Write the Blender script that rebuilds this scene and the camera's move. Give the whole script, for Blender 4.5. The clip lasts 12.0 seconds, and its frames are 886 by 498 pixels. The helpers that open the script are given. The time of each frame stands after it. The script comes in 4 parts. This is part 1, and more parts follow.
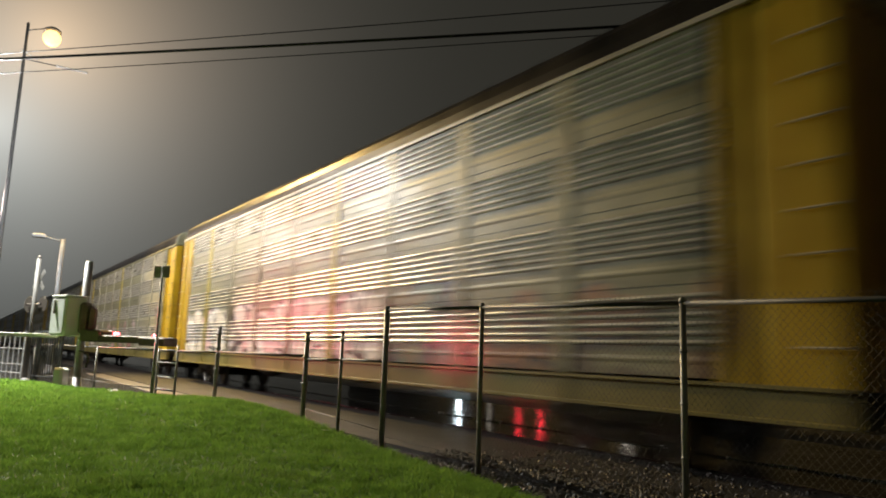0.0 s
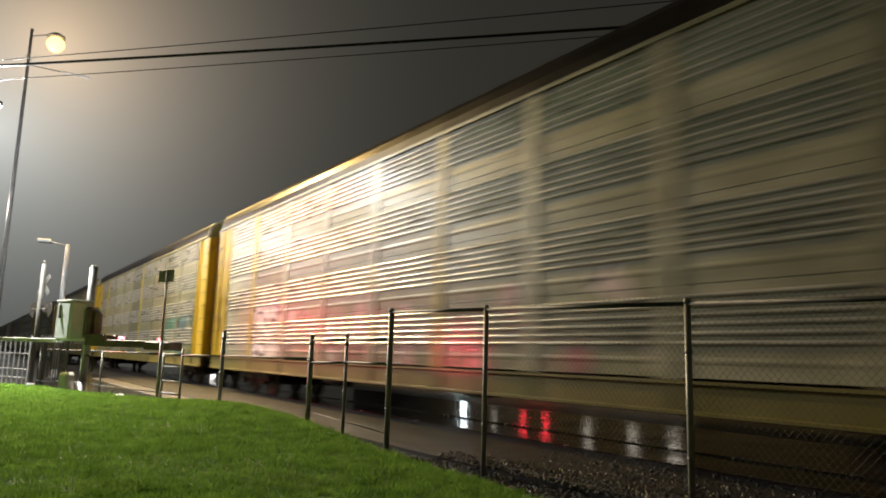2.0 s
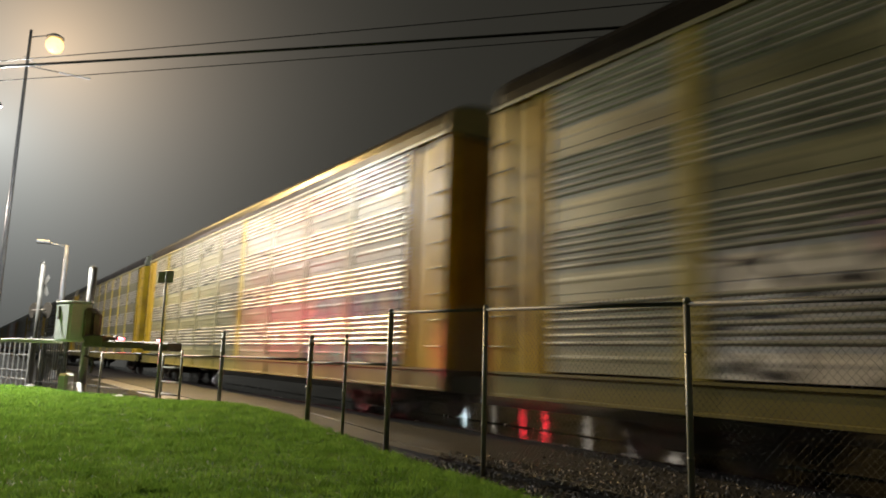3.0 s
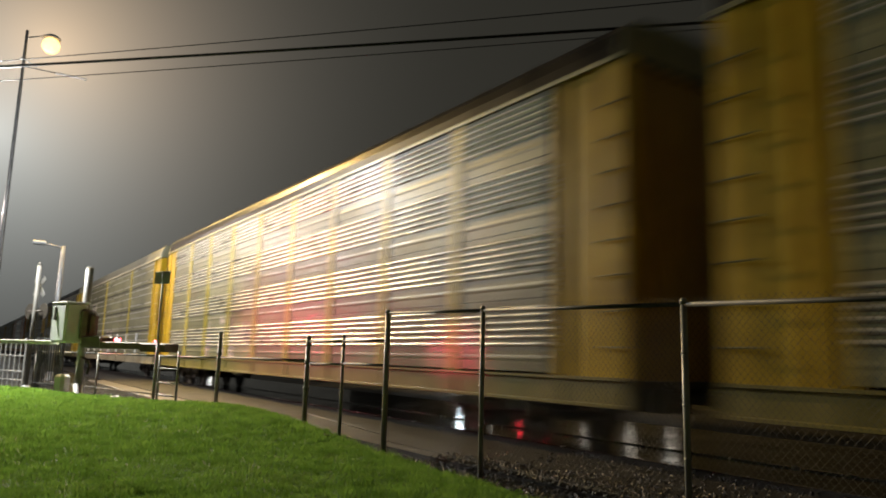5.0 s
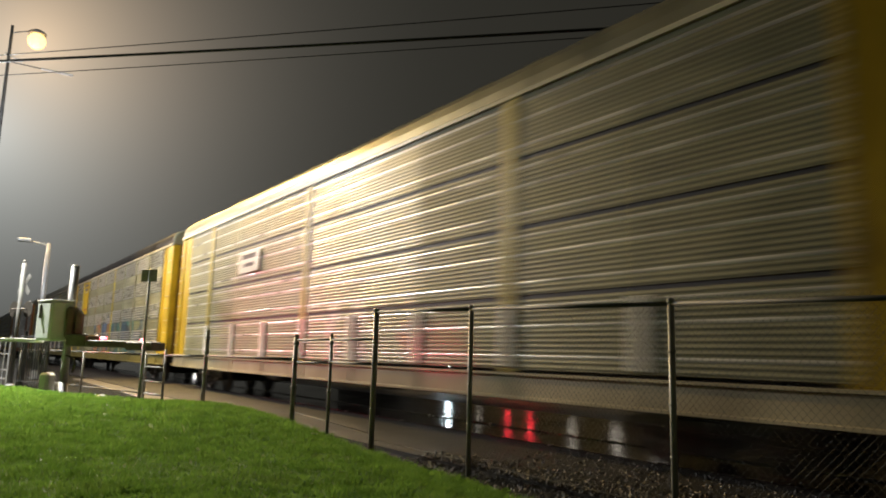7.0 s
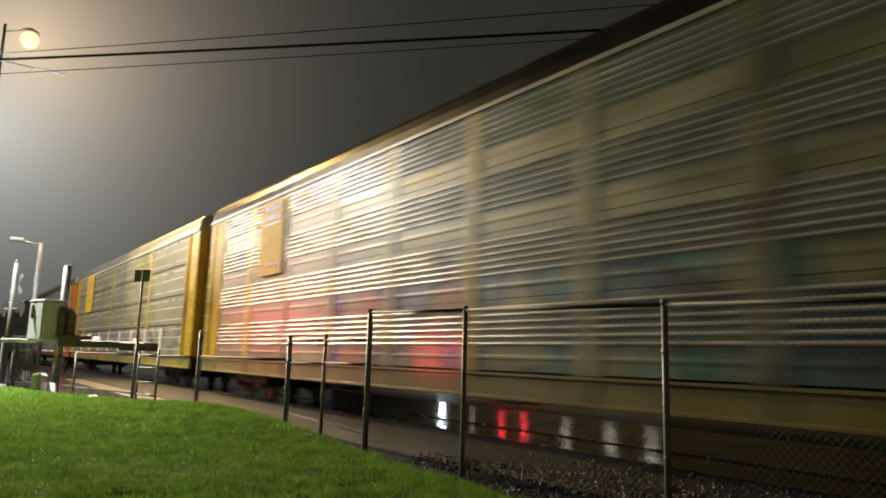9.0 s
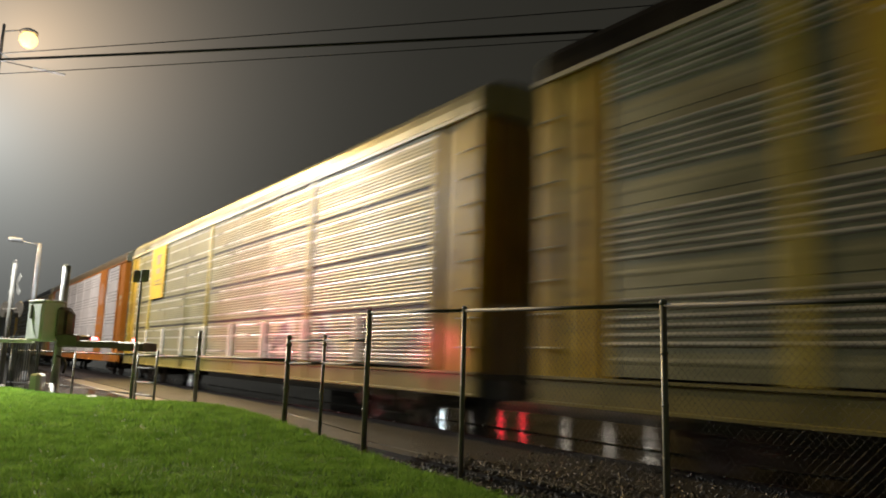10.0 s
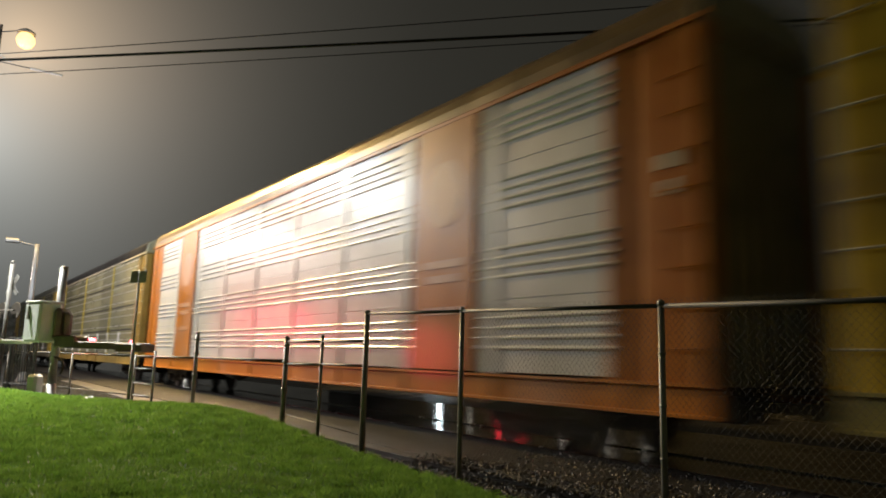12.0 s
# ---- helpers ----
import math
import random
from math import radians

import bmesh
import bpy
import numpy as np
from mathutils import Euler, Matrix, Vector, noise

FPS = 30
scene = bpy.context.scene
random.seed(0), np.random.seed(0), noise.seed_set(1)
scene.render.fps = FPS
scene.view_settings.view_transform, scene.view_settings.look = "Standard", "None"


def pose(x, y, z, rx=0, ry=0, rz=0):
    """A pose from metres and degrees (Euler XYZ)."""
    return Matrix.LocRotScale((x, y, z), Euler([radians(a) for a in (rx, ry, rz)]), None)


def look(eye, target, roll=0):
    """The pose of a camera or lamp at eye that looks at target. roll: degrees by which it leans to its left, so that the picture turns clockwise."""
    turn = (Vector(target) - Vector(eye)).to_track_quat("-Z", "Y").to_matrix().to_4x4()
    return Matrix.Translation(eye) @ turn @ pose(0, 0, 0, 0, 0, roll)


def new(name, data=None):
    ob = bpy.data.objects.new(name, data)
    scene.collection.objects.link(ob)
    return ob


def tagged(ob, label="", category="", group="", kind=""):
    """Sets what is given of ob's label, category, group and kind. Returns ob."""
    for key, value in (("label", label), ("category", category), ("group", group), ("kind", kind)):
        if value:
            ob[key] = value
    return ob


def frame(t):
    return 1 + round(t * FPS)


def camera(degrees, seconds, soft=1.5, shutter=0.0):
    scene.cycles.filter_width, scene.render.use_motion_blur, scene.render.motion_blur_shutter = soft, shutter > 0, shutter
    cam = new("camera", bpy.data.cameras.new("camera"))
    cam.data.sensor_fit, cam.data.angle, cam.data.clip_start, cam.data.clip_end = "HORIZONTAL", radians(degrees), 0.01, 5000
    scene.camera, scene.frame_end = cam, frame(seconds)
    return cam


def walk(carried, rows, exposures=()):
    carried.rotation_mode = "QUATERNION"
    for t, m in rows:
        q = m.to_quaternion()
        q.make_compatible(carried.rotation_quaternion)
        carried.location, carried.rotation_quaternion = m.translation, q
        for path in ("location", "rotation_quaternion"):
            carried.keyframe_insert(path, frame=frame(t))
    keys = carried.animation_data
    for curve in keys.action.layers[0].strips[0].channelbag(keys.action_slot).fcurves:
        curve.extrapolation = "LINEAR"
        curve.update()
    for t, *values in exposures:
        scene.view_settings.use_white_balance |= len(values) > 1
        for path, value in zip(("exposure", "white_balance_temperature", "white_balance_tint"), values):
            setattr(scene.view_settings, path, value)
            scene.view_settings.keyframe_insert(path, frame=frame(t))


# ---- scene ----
# X runs along the track in the train's direction, Y from the lawn across the track, Z up
EYE = (0.0, 0.0, 1.246)


def aim(turn, tilt, roll):
    a, b = radians(turn), radians(tilt)
    way = Vector((-math.cos(b) * math.cos(a), math.cos(b) * math.sin(a), math.sin(b)))
    return look(EYE, Vector(EYE) + way, roll)


cam = camera(63.75, 12.0, soft=1.9, shutter=0.9)
walk(cam, [(t, aim(a, b, c)) for t, a, b, c in (
    (0, 33.662, 8.531, 2.118),
    (0.5, 33.632, 8.577, 2.099),
    (1, 33.614, 8.632, 2.074),
    (1.5, 33.475, 8.680, 1.953),
    (2, 33.352, 8.697, 1.751),
    (2.5, 33.353, 8.724, 1.729),
    (3, 33.397, 8.732, 1.662),
    (5, 33.630, 8.795, 1.607),
    (5.5, 33.633, 8.835, 1.554),
    (6, 33.636, 8.875, 1.498),
    (6.5, 34.036, 8.830, 1.576),
    (7, 34.558, 8.729, 1.685),
    (9, 35.028, 8.796, 1.735),
    (9.5, 35.055, 8.811, 1.734),
    (10, 35.103, 8.836, 1.763),
    (10.5, 35.142, 8.858, 1.746),
    (11, 35.160, 8.870, 1.746),
    (11.5, 35.218, 8.887, 1.748),
    (12, 35.267, 8.892, 1.713),
)], exposures=[(0.0, 0.0), (10.8, 0.0), (12.0, -0.12)])

# ---- night sky, with the lamps' glow in the haze painted into its colour ----
world = bpy.data.worlds.new("night_sky")
scene.world = world
world.use_nodes = True
wn, wl = world.node_tree.nodes, world.node_tree.links
wn.clear()
w_out = wn.new("ShaderNodeOutputWorld")
w_bg = wn.new("ShaderNodeBackground")
w_co = wn.new("ShaderNodeTexCoord")
w_noise = wn.new("ShaderNodeTexNoise")
w_noise.inputs["Scale"].default_value = 1.6
w_noise.inputs["Detail"].default_value = 3
w_base = wn.new("ShaderNodeMix")
w_base.data_type = "RGBA"
w_base.inputs[6].default_value, w_base.inputs[7].default_value = (0.016, 0.0152, 0.0122, 1), (0.027, 0.0256, 0.0198, 1)
wl.new(w_co.outputs["Generated"], w_noise.inputs["Vector"])
wl.new(w_noise.outputs["Fac"], w_base.inputs[0])


def painted_haze(way, width, colour, below):
    """Adds a lamp's glow in the rain haze to the sky colour, fading with the angle from the lamp."""
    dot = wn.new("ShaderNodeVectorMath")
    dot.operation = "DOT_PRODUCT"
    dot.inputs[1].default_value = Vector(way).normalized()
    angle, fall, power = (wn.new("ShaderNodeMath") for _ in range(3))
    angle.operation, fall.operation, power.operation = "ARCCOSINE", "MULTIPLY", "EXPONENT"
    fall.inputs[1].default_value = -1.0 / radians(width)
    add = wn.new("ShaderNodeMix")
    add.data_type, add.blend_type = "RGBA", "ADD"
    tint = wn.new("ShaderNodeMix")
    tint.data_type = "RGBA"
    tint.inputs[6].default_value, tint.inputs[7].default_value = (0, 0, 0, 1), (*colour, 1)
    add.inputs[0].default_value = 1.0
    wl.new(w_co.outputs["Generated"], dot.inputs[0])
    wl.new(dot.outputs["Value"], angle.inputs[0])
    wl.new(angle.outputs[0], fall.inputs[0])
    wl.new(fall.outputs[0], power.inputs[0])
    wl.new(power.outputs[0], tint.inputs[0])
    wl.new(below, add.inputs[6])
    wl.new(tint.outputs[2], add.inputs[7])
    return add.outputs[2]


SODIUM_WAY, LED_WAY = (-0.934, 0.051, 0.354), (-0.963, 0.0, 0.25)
w_sky = painted_haze(SODIUM_WAY, 5.0, (0.72, 0.46, 0.23), w_base.outputs[2])
w_sky = painted_haze(LED_WAY, 7.0, (0.52, 0.60, 0.62), w_sky)
w_sky = painted_haze((-0.93, 0.10, 0.30), 19.0, (0.026, 0.0232, 0.018), w_sky)
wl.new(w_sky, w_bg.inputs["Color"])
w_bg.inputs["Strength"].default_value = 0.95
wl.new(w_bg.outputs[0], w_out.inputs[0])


# ---- lamps ----
def lamp(name, place, watts, colour, radius):
    data = bpy.data.lights.new(name, "POINT")
    data.energy, data.color, data.shadow_soft_size = watts, colour, radius
    ob = new(name, data)
    ob.matrix_world = pose(*place)
    return ob


LED = (-28.5, 0.0, 9.4)
# place of an added lamp, out of view, that brightens the far cars
FILL_LED = (-46.0, -2.4, 9.0)
SODIUM = (-41.8, 2.28, 17.2)
FLASHER = (-21.6, -0.55, 2.55)


def beam(name, place, target, watts, colour, radius, cone, blend):
    data = bpy.data.lights.new(name, "SPOT")
    data.energy, data.color, data.shadow_soft_size = watts, colour, radius
    data.spot_size, data.spot_blend = radians(cone), blend
    ob = new(name, data)
    ob.matrix_world = look(place, target)


beam("led_light", (LED[0], LED[1], LED[2] - 0.22), (-24.0, -5.8, 0.0), 27000, (1.0, 0.98, 0.84), 0.22, 150, 1.0)
lamp("led_glow", (LED[0], LED[1], LED[2] - 0.20), 4300, (0.94, 0.97, 1.0), 0.22)
lamp("fill_led_light", (FILL_LED[0], FILL_LED[1], FILL_LED[2] - 0.25), 6300, (1.0, 0.82, 0.74), 0.22)
beam("sodium_light", (SODIUM[0] + 0.3, SODIUM[1] + 0.2, SODIUM[2] - 0.7), (-22.0, 7.0, 0.0), 46000, (1.0, 0.66, 0.22), 0.4, 80, 1.0)


def flash(place, target, watts, cone):
    beam("flasher_light", place, target, watts, (1.0, 0.07, 0.11), 0.10, cone, 1.0)


flash((FLASHER[0] + 0.3, FLASHER[1] + 0.1, 1.95), (-10.9, 7.4, 1.35), 2300, 6.5)
flash((-28.2, 2.75, 2.62), (-17.5, 7.4, 1.7), 950, 58)


# ---- materials ----
def material(name, dark, light, rough=0.6, metal=0.0, scale=8.0, fine=90.0, bump=0.15, depth=0.004,
             vary=0.0, spots=None, coat=0.0, stretch=(1, 1, 1), rough_span=0.12, emit=None, power=0.0):
    """Two scales of noise drive colour, roughness and relief; spots: (colour, amount) of large worn patches."""
    m = bpy.data.materials.new(name)
    m.use_nodes = True
    n, l = m.node_tree.nodes, m.node_tree.links
    b = n["Principled BSDF"]
    co = n.new("ShaderNodeTexCoord")
    mp = n.new("ShaderNodeMapping")
    mp.inputs["Scale"].default_value = stretch
    own = n.new("ShaderNodeObjectInfo")
    shift = n.new("ShaderNodeVectorMath")
    shift.operation = "MULTIPLY_ADD"
    shift.inputs[1].default_value = (37.0, 11.0, 23.0)
    l.new(own.outputs["Random"], shift.inputs[0])
    l.new(co.outputs["Object"], shift.inputs[2])
    l.new(shift.outputs[0], mp.inputs["Vector"])
    big, small = n.new("ShaderNodeTexNoise"), n.new("ShaderNodeTexNoise")
    for t, s, d in ((big, scale, 5), (small, fine, 3)):
        t.inputs["Scale"].default_value, t.inputs["Detail"].default_value = s, d
        l.new(mp.outputs[0], t.inputs["Vector"])
    mix = n.new("ShaderNodeMix")
    mix.data_type = "RGBA"
    mix.inputs[6].default_value, mix.inputs[7].default_value = (*dark, 1), (*light, 1)
    add = n.new("ShaderNodeMath")
    add.operation = "MULTIPLY_ADD"
    add.inputs[1].default_value = 0.45
    l.new(small.outputs["Fac"], add.inputs[0])
    sub = n.new("ShaderNodeMapRange")
    sub.inputs["From Min"].default_value, sub.inputs["From Max"].default_value = 0.25, 0.75
    sub.inputs["To Min"].default_value, sub.inputs["To Max"].default_value = -0.2, 0.75
    l.new(big.outputs["Fac"], sub.inputs["Value"])
    l.new(sub.outputs[0], add.inputs[2])
    add.use_clamp = True
    l.new(add.outputs[0], mix.inputs[0])
    colour = mix.outputs[2]
    if spots:
        st = n.new("ShaderNodeTexNoise")
        st.inputs["Scale"].default_value, st.inputs["Detail"].default_value = scale * 0.37, 6
        l.new(mp.outputs[0], st.inputs["Vector"])
        rg = n.new("ShaderNodeMapRange")
        rg.inputs["From Min"].default_value, rg.inputs["From Max"].default_value = 0.55, 0.72
        rg.inputs["To Max"].default_value = spots[1]
        l.new(st.outputs["Fac"], rg.inputs["Value"])
        mx = n.new("ShaderNodeMix")
        mx.data_type = "RGBA"
        l.new(rg.outputs[0], mx.inputs[0])
        l.new(colour, mx.inputs[6])
        mx.inputs[7].default_value = (*spots[0], 1)
        colour = mx.outputs[2]
    if vary:
        oi = n.new("ShaderNodeObjectInfo")
        hv = n.new("ShaderNodeHueSaturation")
        rv = n.new("ShaderNodeMapRange")
        rv.inputs["To Min"].default_value, rv.inputs["To Max"].default_value = 1 - vary, 1 + vary
        l.new(oi.outputs["Random"], rv.inputs["Value"])
        l.new(rv.outputs[0], hv.inputs["Value"])
        l.new(colour, hv.inputs["Color"])
        colour = hv.outputs[0]
    l.new(colour, b.inputs["Base Color"])
    rr = n.new("ShaderNodeMapRange")
    rr.inputs["To Min"].default_value, rr.inputs["To Max"].default_value = max(0.02, rough - rough_span), min(1, rough + rough_span)
    l.new(big.outputs["Fac"], rr.inputs["Value"])
    l.new(rr.outputs[0], b.inputs["Roughness"])
    b.inputs["Metallic"].default_value = metal
    b.inputs["Coat Weight"].default_value = coat
    b.inputs["Coat Roughness"].default_value = 0.13
    if bump:
        bp = n.new("ShaderNodeBump")
        bp.inputs["Strength"].default_value, bp.inputs["Distance"].default_value = bump, depth
        l.new(add.outputs[0], bp.inputs["Height"])
        l.new(bp.outputs[0], b.inputs["Normal"])
        l.new(bp.outputs[0], b.inputs["Coat Normal"])
    if emit:
        b.inputs["Emission Color"].default_value, b.inputs["Emission Strength"].default_value = (*emit, 1), power
    return m


def graffiti(name, colours, low, high, share):
    """Galvanised sheet sprayed with overlapping blotches between two heights."""
    m = material(name, (0.106, 0.111, 0.060), (0.272, 0.275, 0.162), 0.46, 0.15, 1.3, 24, 0.5, 0.014, vary=0.2, stretch=(0.6, 1, 2.0), coat=0.08, rough_span=0.2)
    n, l = m.node_tree.nodes, m.node_tree.links
    b = n["Principled BSDF"]
    base = b.inputs["Base Color"].links[0].from_socket
    co = n.new("ShaderNodeTexCoord")
    vor = n.new("ShaderNodeTexVoronoi")
    vor.inputs["Scale"].default_value = 0.95
    rim = n.new("ShaderNodeTexVoronoi")
    rim.feature = "DISTANCE_TO_EDGE"
    rim.inputs["Scale"].default_value = 0.95
    own = n.new("ShaderNodeObjectInfo")
    shift = n.new("ShaderNodeVectorMath")
    shift.operation = "MULTIPLY_ADD"
    shift.inputs[1].default_value = (41.0, 0.0, 0.0)
    l.new(own.outputs["Random"], shift.inputs[0])
    l.new(co.outputs["Object"], shift.inputs[2])
    ramp = n.new("ShaderNodeValToRGB")
    ramp.color_ramp.interpolation = "CONSTANT"
    e = ramp.color_ramp.elements
    e[0].color, e[1].color = (*colours[0], 1), (*colours[-1], 1)
    e[1].position = (len(colours) - 1) / len(colours)
    for i, c in enumerate(colours[1:-1], 1):
        k = e.new(i / len(colours))
        k.color = (*c, 1)
    sep = n.new("ShaderNodeSeparateXYZ")
    no = n.new("ShaderNodeTexNoise")
    no.inputs["Scale"].default_value, no.inputs["Detail"].default_value = 0.9, 4
    warp = n.new("ShaderNodeTexNoise")
    warp.inputs["Scale"].default_value = 1.7
    bend = n.new("ShaderNodeVectorMath")
    bend.operation = "MULTIPLY_ADD"
    bend.inputs[1].default_value = (0.7, 0.0, 0.7)
    l.new(shift.outputs[0], warp.inputs["Vector"])
    l.new(warp.outputs["Color"], bend.inputs[0])
    l.new(shift.outputs[0], bend.inputs[2])
    l.new(bend.outputs[0], vor.inputs["Vector"])
    l.new(bend.outputs[0], rim.inputs["Vector"])
    l.new(shift.outputs[0], no.inputs["Vector"])
    l.new(co.outputs["Object"], sep.inputs[0])
    l.new(vor.outputs["Color"], ramp.inputs[0])
    up = n.new("ShaderNodeMapRange")
    up.inputs["From Min"].default_value, up.inputs["From Max"].default_value = high - 1.0, high - 1.15
    edge = n.new("ShaderNodeMath")
    edge.operation = "MULTIPLY_ADD"
    edge.inputs[1].default_value = -2.0
    l.new(no.outputs["Fac"], edge.inputs[0])
    l.new(sep.outputs["Z"], edge.inputs[2])
    l.new(edge.outputs[0], up.inputs["Value"])
    mu = n.new("ShaderNodeMath")
    mu.operation = "MULTIPLY"
    rg = n.new("ShaderNodeMapRange")
    rg.inputs["From Min"].default_value, rg.inputs["From Max"].default_value = 0.62 - share, 0.68 - share
    l.new(no.outputs["Fac"], rg.inputs["Value"])
    l.new(rg.outputs[0], mu.inputs[0])
    l.new(up.outputs[0], mu.inputs[1])
    mx = n.new("ShaderNodeMix")
    mx.data_type = "RGBA"
    l.new(mu.outputs[0], mx.inputs[0])
    l.new(base, mx.inputs[6])
    line = n.new("ShaderNodeMapRange")
    line.inputs["From Min"].default_value, line.inputs["From Max"].default_value = 0.025, 0.055
    ink = n.new("ShaderNodeMix")
    ink.data_type = "RGBA"
    ink.inputs[6].default_value = (0.025, 0.024, 0.026, 1)
    l.new(rim.outputs["Distance"], line.inputs["Value"])
    l.new(line.outputs[0], ink.inputs[0])
    l.new(ramp.outputs[0], ink.inputs[7])
    l.new(ink.outputs[2], mx.inputs[7])
    l.new(mx.outputs[2], b.inputs["Base Color"])
    me = n.new("ShaderNodeMath")
    me.operation = "MULTIPLY_ADD"
    me.inputs[1].default_value, me.inputs[2].default_value = -0.12, 0.12
    l.new(mu.outputs[0], me.inputs[0])
    l.new(me.outputs[0], b.inputs["Metallic"])
    return m


GALV = material("galvanised_sheet", (0.106, 0.111, 0.060), (0.272, 0.275, 0.162), 0.46, 0.15, 1.1, 22, 0.5, 0.014, vary=0.24,
                spots=((0.21, 0.15, 0.06), 0.6), stretch=(0.6, 1, 2.0), coat=0.08, rough_span=0.2)
GALV_DARK = material("weathered_galvanised_sheet", (0.070, 0.076, 0.042), (0.195, 0.20, 0.118), 0.46, 0.15, 1.1, 22, 0.5, 0.014, vary=0.2,
                     spots=((0.15, 0.11, 0.05), 0.6), stretch=(0.6, 1, 2.0), coat=0.08, rough_span=0.2)
GALV_LIGHT = material("newer_galvanised_sheet", (0.21, 0.21, 0.145), (0.46, 0.455, 0.33), 0.44, 0.15, 1.1, 22, 0.5, 0.014, vary=0.2,
                      spots=((0.24, 0.17, 0.10), 0.5), stretch=(0.6, 1, 2.0), coat=0.08, rough_span=0.2)
# colour lighter than the sheet puts the lamp highlights into the ribs
RIB = material("bright_highlight_rib", (0.32, 0.32, 0.29), (0.62, 0.62, 0.58), 0.31, 0.45, 1.4, 22, 0.35, 0.010, stretch=(0.7, 1, 3.0), rough_span=0.2)
GALV_FINE = material("galvanised_ribbed_sheet", (0.106, 0.111, 0.060), (0.262, 0.265, 0.158), 0.58, 0.1, 1.0, 22, 0.5, 0.014, vary=0.2,
                     spots=((0.20, 0.15, 0.07), 0.6), stretch=(0.6, 1, 2.0), coat=0.04, rough_span=0.2)
# lighter than the white sheet, again to carry the highlight along each rib
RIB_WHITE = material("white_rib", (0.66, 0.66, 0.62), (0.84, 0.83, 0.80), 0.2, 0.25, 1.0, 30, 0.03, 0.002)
WHITE_SHEET = material("white_sheet", (0.45, 0.45, 0.43), (0.63, 0.63, 0.60), 0.36, 0.05, 0.9, 30, 0.1, 0.003, vary=0.08,
                       spots=((0.40, 0.36, 0.30), 0.35))
YELLOW = material("yellow_paint", (0.37, 0.25, 0.013), (0.58, 0.415, 0.026), 0.42, 0.0, 1.6, 40, 0.3, 0.008, vary=0.12, coat=0.06,
                  spots=((0.16, 0.10, 0.035), 0.7))
YELLOW.node_tree.nodes["Principled BSDF"].inputs["Specular IOR Level"].default_value = 0.3
PALE = material("pale_top_rail_paint", (0.40, 0.38, 0.28), (0.62, 0.60, 0.48), 0.4, 0.0, 1.5, 40, 0.1, 0.003, vary=0.1)
DUSTY = material("dusty_yellow_paint", (0.128, 0.114, 0.024), (0.25, 0.218, 0.058), 0.42, 0.0, 1.6, 40, 0.12, 0.003, vary=0.15,
                 spots=((0.18, 0.14, 0.08), 0.7))
OLIVE = material("faded_yellow_post_paint", (0.30, 0.24, 0.025), (0.48, 0.40, 0.055), 0.45, 0.0, 1.6, 40, 0.1, 0.003, vary=0.2)
PALE_SILL = material("pale_sill_paint", (0.20, 0.18, 0.115), (0.36, 0.325, 0.22), 0.5, 0.0, 1.6, 40, 0.12, 0.003, vary=0.12,
                     spots=((0.16, 0.13, 0.07), 0.7))
BOARD = material("matt_yellow_board", (0.42, 0.285, 0.012), (0.60, 0.43, 0.022), 0.65, 0.0, 2.0, 40, 0.05)
MESH = material("dull_mesh_wire", (0.020, 0.020, 0.019), (0.048, 0.048, 0.044), 0.75, 0.0, 5, 70, 0.0)
ORANGE = material("orange_brown_paint", (0.33, 0.110, 0.011), (0.50, 0.185, 0.020), 0.4, 0.0, 1.4, 35, 0.12, 0.003,
                  spots=((0.30, 0.20, 0.15), 0.6))
ORANGE.node_tree.nodes["Principled BSDF"].inputs["Specular IOR Level"].default_value = 0.25
ROOF_DARK = material("weathered_roof_sheet", (0.009, 0.009, 0.009), (0.028, 0.026, 0.023), 0.38, 0.0, 0.8, 25, 0.15, 0.004, vary=0.25)
ROOF_DARK.node_tree.nodes["Principled BSDF"].inputs["Specular IOR Level"].default_value = 0.05
ROOF_LIGHT = material("clean_roof_sheet", (0.14, 0.142, 0.10), (0.25, 0.25, 0.185), 0.42, 0.3, 0.8, 25, 0.12, 0.004, vary=0.1)
ROOF_YELLOW = material("yellowed_roof_sheet", (0.11, 0.075, 0.03), (0.21, 0.145, 0.055), 0.36, 0.2, 0.8, 25, 0.12, 0.004)
SEAM = material("black_seam", (0.012, 0.012, 0.012), (0.03, 0.03, 0.03), 0.6)
IRON = material("grimy_iron", (0.032, 0.028, 0.025), (0.09, 0.078, 0.067), 0.55, 0.3, 6, 60, 0.3, 0.004)
STEEL = material("polished_rail_steel", (0.34, 0.335, 0.33), (0.52, 0.51, 0.50), 0.24, 0.9, 4, 60, 0.06, 0.002)
DOOR_BROWN = material("end_door_sheet", (0.22, 0.15, 0.035), (0.38, 0.27, 0.07), 0.5, 0.05, 1.5, 30, 0.15, 0.003, vary=0.2)
END_DOOR = material("rusty_yellow_end_door", (0.20, 0.135, 0.04), (0.35, 0.245, 0.075), 0.5, 0.0, 1.5, 30, 0.15, 0.003, vary=0.15)
END_GREY = material("grey_green_end_sheet", (0.15, 0.16, 0.11), (0.27, 0.28, 0.20), 0.5, 0.05, 1.5, 30, 0.12, 0.003, vary=0.15)
ASPHALT = material("wet_asphalt", (0.009, 0.009, 0.009), (0.025, 0.024, 0.023), 0.18, 0.0, 0.9, 55, 0.10, 0.004, rough_span=0.16)
ASPHALT.node_tree.nodes["Principled BSDF"].inputs["Specular IOR Level"].default_value = 0.06
CONCRETE = material("wet_concrete", (0.07, 0.062, 0.052), (0.14, 0.126, 0.108), 0.4, 0.0, 1.1, 60, 0.2, 0.004, spots=((0.12, 0.11, 0.09), 0.6))
